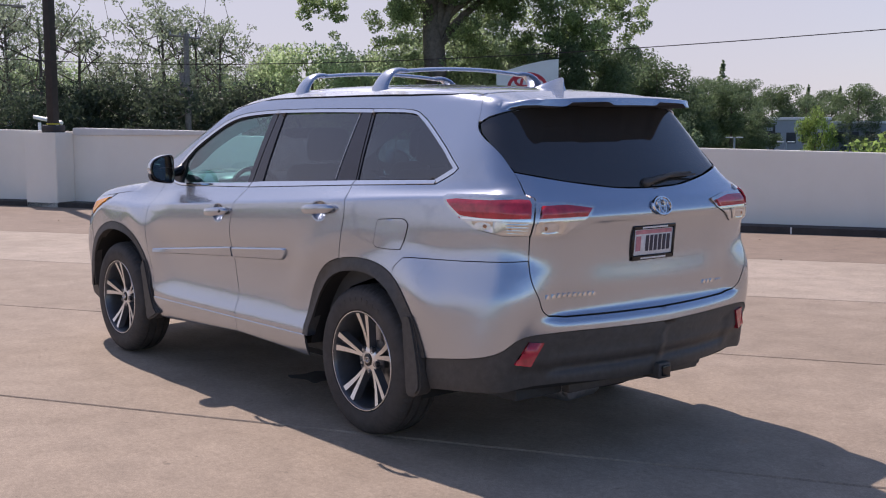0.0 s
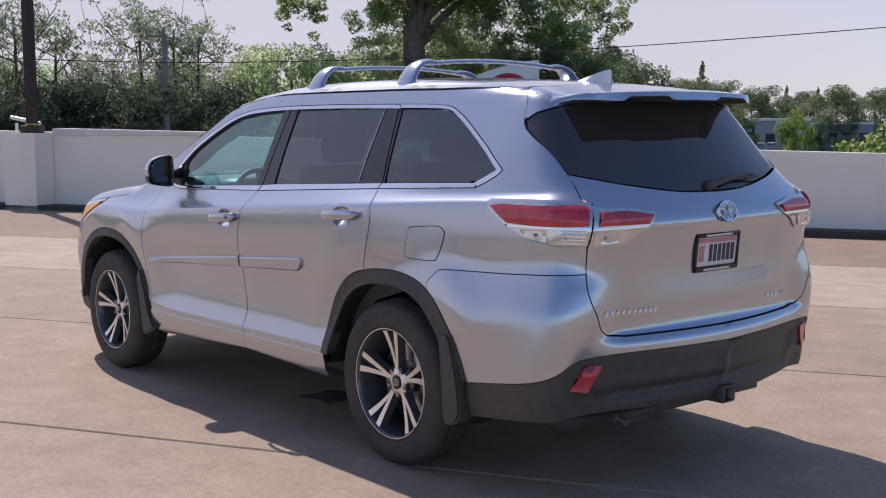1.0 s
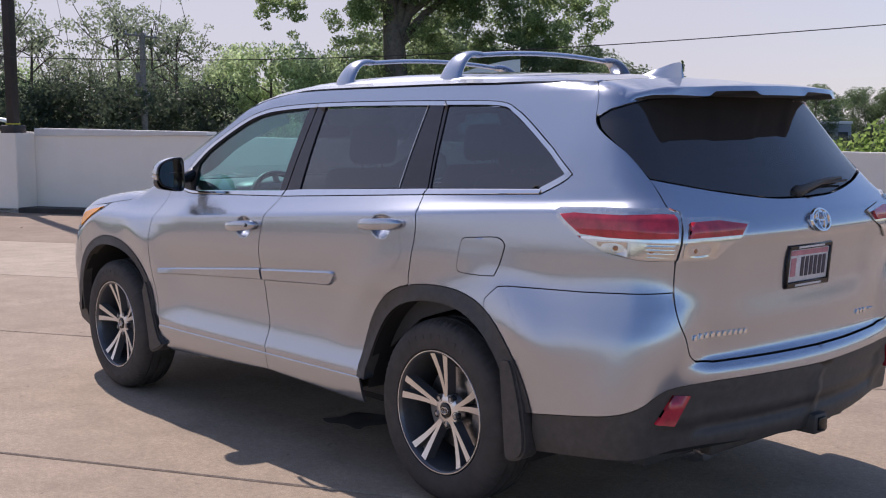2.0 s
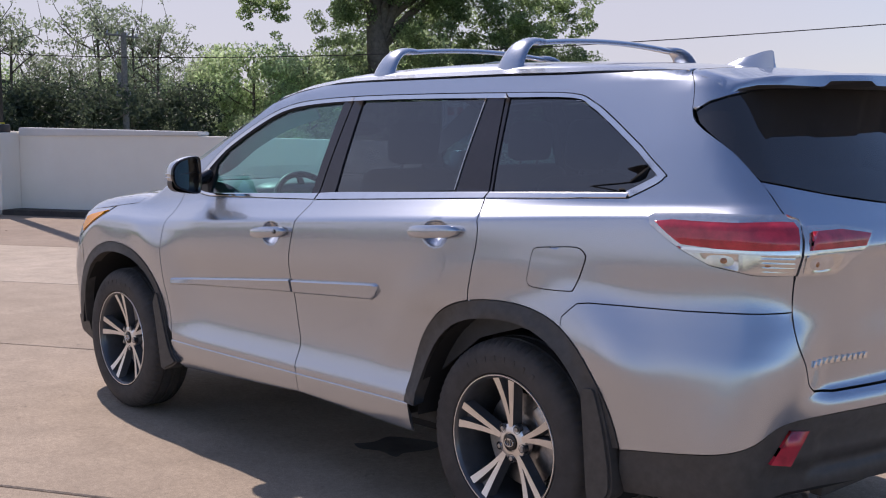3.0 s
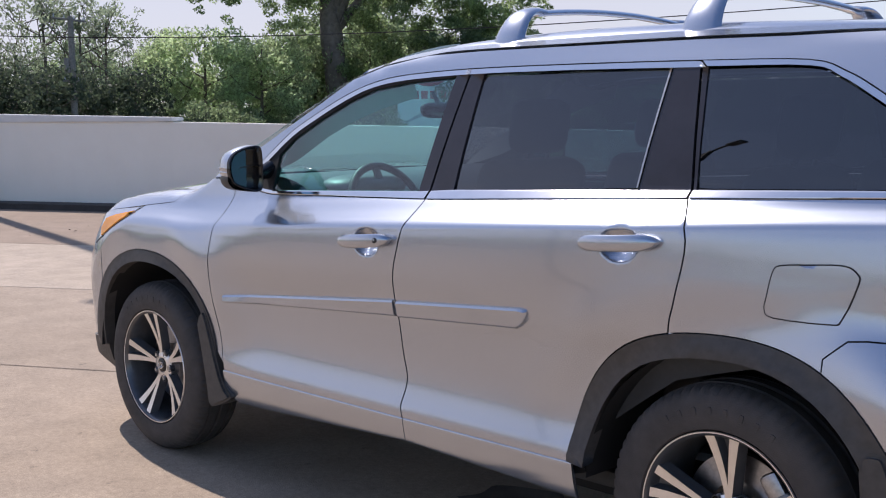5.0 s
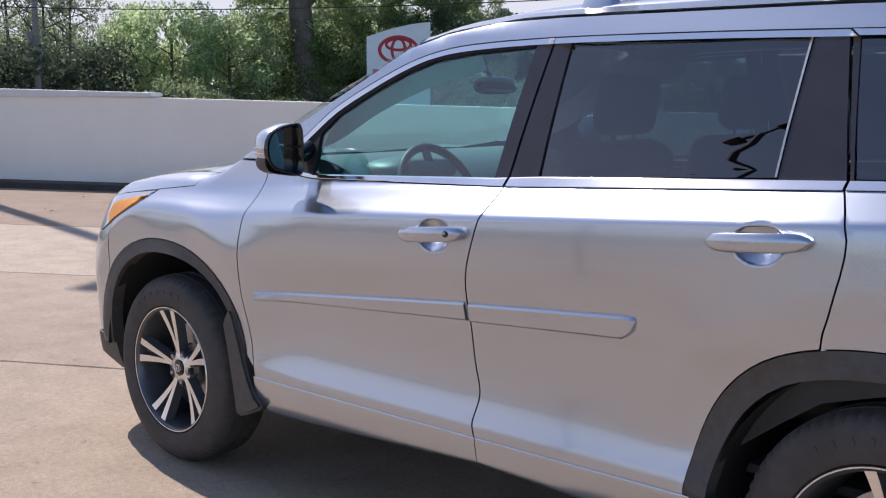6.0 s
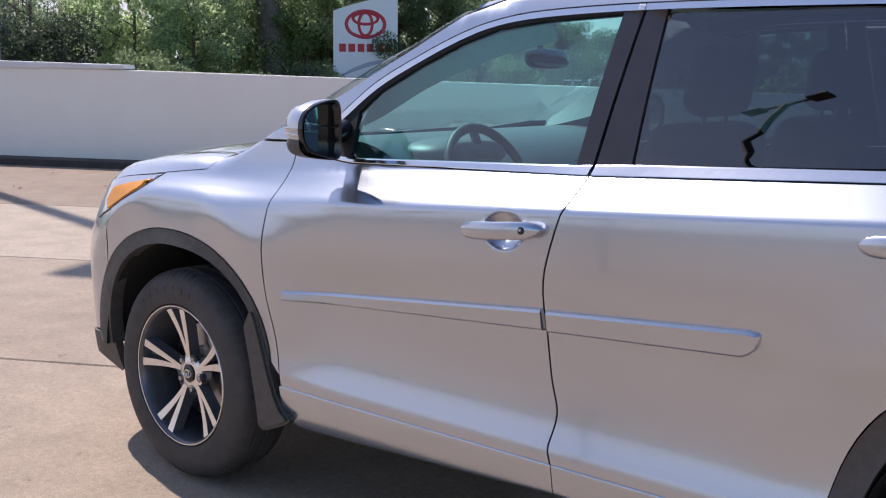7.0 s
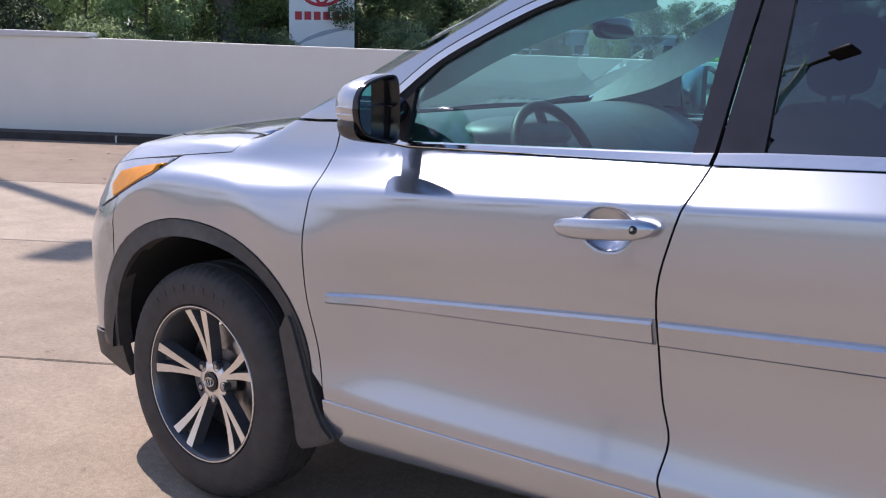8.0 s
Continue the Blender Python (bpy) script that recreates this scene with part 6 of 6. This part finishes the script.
# far buildings
for az0, d, w, h, mat, lab in ((-56.6, 150, 9.0, 7.4, FACADE, "grey flat-roofed building far off"), (-59.4, 158, 9.5, 6.9, FACADE, "pale blue flat-roofed building far off")):
    bd = tagged(empty("building", Matrix.Translation(far_pt(az0, d)) @ pose(0, 0, 0, 0, 0, az0 + 90)), lab, "building", "buildings far off")
    part("wall", box(w, 8, h, pose(0, 0, h / 2), .05), mat, bd, smooth=False)
    part("roof", box(w + .3, 8.3, .35, pose(0, 0, h + .12), .05), SIGN_WHITE, bd, smooth=False)
    for r in range(2):
        for k in range(5):
            part("window", box(w / 8, .2, 1.3, pose(-w * .4 + w * .2 * k, 4.0, 2.2 + r * 3.0), .03, 1), FACADE_DARK, bd, smooth=False)
bb = tagged(empty("sign_board", Matrix.Translation(far_pt(-55.4, 140)) @ pose(0, 0, 0, 0, 0, -55.4 + 90)), "dark sign board on posts with pale unreadable bars", "sign")
part("board", box(2.4, .3, 1.4, pose(0, 0, 6.2), .05), FACADE_DARK, bb, smooth=False)
for sx in (-1.0, 1.0):
    part("post", box(.25, .25, 5, pose(sx, 0, 2.5)), FACADE_DARK, bb, smooth=False)
part("text_bar", box(1.8, .04, .4, pose(0, .17, 6.3)), FACADE, bb, smooth=False)
for a, d, zt in ((-54.1, 118, .1), (-56.5, 118, -.35), (-47.6, 120, 1.0), (-48.5, 120, .9)):
    lp = tagged(empty("street_lamp", Matrix.Translation(far_pt(a, d)) @ pose(0, 0, 0, 0, 0, a)), "pale double-armed lot lamp far off", "street lamp", "lot lamps far off")
    part("post", tube([(0, 0, 0), (0, 0, zt - GROUND_Z)], .10, 8), FACADE, lp)
    for sy in (-1, 1):
        part("lamp_head", box(.35, .7, .12, pose(0, sy * .5, zt - GROUND_Z), .03), SIGN_WHITE, lp)

# lamp post on the parapet pillar
lpst = tagged(empty("lamp_post", Matrix.Translation(wall_pt(3.56, .23, wt(3.5) - .02)) @ pose(0, 0, 0, 0, 0, 24)), "tall dark steel lamp post on the parapet pillar", "lamp post")
part("base_box", box(.31, .31, .14, pose(0, 0, .07), .015), POLE_DARK, lpst)
part("post", box(.165, .165, 10.8, pose(0, 0, 5.55), .02), POLE_DARK, lpst)
part("lamp_arm", box(.10, 1.6, .10, pose(0, .0, 10.9), .01), POLE_DARK, lpst)
for sy in (-.9, .9):
    part("lamp_head", box(.40, .7, .14, pose(0, sy, 10.92), .03), POLE_DARK, lpst)
part("strap", box(.18, .18, .03, pose(0, 0, .16), .006), material("yellow_tape", (.55, .45, .03), .5, 0, .2, 30), lpst)

# slim lamp post on the open deck, mirrored in the side glass
slim = tagged(empty("deck_lamp", pose(3.0, 3.85, 0, 0, 0, 35)), "slim dark double-headed lamp post on the open deck", "lamp post")
part("base_plate", box(.24, .24, .02, pose(0, 0, .010), .004), POLE_DARK, slim)
part("post", tube([(0, 0, .01), (0, 0, 4.75)], [.034, .026], 14), POLE_DARK, slim)
for sx in (-1, 1):
    part("lamp_arm", tube([(0, 0, 4.72), (.13 * sx, 0, 4.75), (.26 * sx, 0, 4.75)], .015, 10), POLE_DARK, slim)
    part("lamp_head", box(.22, .09, .04, pose(.38 * sx, 0, 4.74, 0, 4 * sx, 0), .015), POLE_DARK, slim)

# street lamp whose arm reaches in over the road
cobra = tagged(empty("street_lamp", Matrix.Translation(far_pt(-17.4, 60))), "grey street lamp with a long arm over the road", "street lamp")
reach = far_pt(-19.7, 60) - far_pt(-17.4, 60)
part("post", tube([(0, 0, 0), (0, 0, 12.9)], [.11, .08], 10), POLE_WOOD, cobra)
part("lamp_arm", tube([(0, 0, 12.7), (reach.x * .5, reach.y * .5, 13.05), (reach.x, reach.y, 13.0)], .05, 8), POLE_WOOD, cobra)
part("lamp_head", box(.7, .28, .14, pose(reach.x, reach.y, 12.97, 0, 0, math.degrees(math.atan2(reach.y, reach.x))), .04), POLE_WOOD, cobra)

# dry leaves swept against the kerb
litter_rng = np.random.default_rng(31)
lv, lf = [], []
for i in range(150):
    u, v = (litter_rng.normal(-2.2, 1.0), .32 + abs(litter_rng.normal(0, .12))) if i < 110 else (litter_rng.uniform(-12, 1), litter_rng.uniform(.4, 4))
    c = Vector(wall_pt(u, v, .004))
    a, r = litter_rng.uniform(0, 6.28), litter_rng.uniform(.012, .034)
    d, e = Vector((math.cos(a), math.sin(a), 0)) * r, Vector((-math.sin(a), math.cos(a), 0)) * r * .45
    k = len(lv)
    lv += [c - d, c - e + Vector((0, 0, .008)), c + d + Vector((0, 0, .006)), c + e + Vector((0, 0, .012))]
    lf.append((k, k + 1, k + 2, k + 3))
tagged(raw("dry_leaves", lv, lf, material("dry_leaf", (.16, .095, .05), .8, 0, .3, 12, island=.4)), "dry brown leaves swept against the parapet kerb", "leaves", kind="stuff")

# street furniture far left
rail = tagged(empty("barrier_rail", Matrix.Translation(wall_pt(13.5, -9, -.12))), "white barrier rail beyond the parapet", "barrier")
part("rail", tube([wall_pt(-1.0, 0, 1.74), wall_pt(.10, 0, 1.92)], .06, 8), SIGN_WHITE, rail)
for u in (-.8, -.1):
    q = wall_pt(u, 0, 0)
    part("rail_post", tube([(q[0], q[1], GROUND_Z), (q[0], q[1], 1.76)], .05, 8), SIGN_WHITE, rail)
for ob in rail.children:
    ob.matrix_basis = Matrix.Translation(-WALL_AT)
gs = tagged(empty("road_sign", Matrix.Translation(far_pt(-18.9, 105)) @ pose(0, 0, 0, 0, 0, -18.9 + 90)), "green road sign with pale unreadable bars", "sign")
part("board", box(2.4, .1, 1.3, pose(0, 0, 7.3), .02), SIGN_GREEN, gs, smooth=False)
part("text_bar", box(1.1, .03, .35, pose(0, .07, 7.3)), SIGN_WHITE, gs, smooth=False)
part("post", tube([(0, -.1, 0), (0, -.1, 7.6)], .08, 8), STEEL, gs)
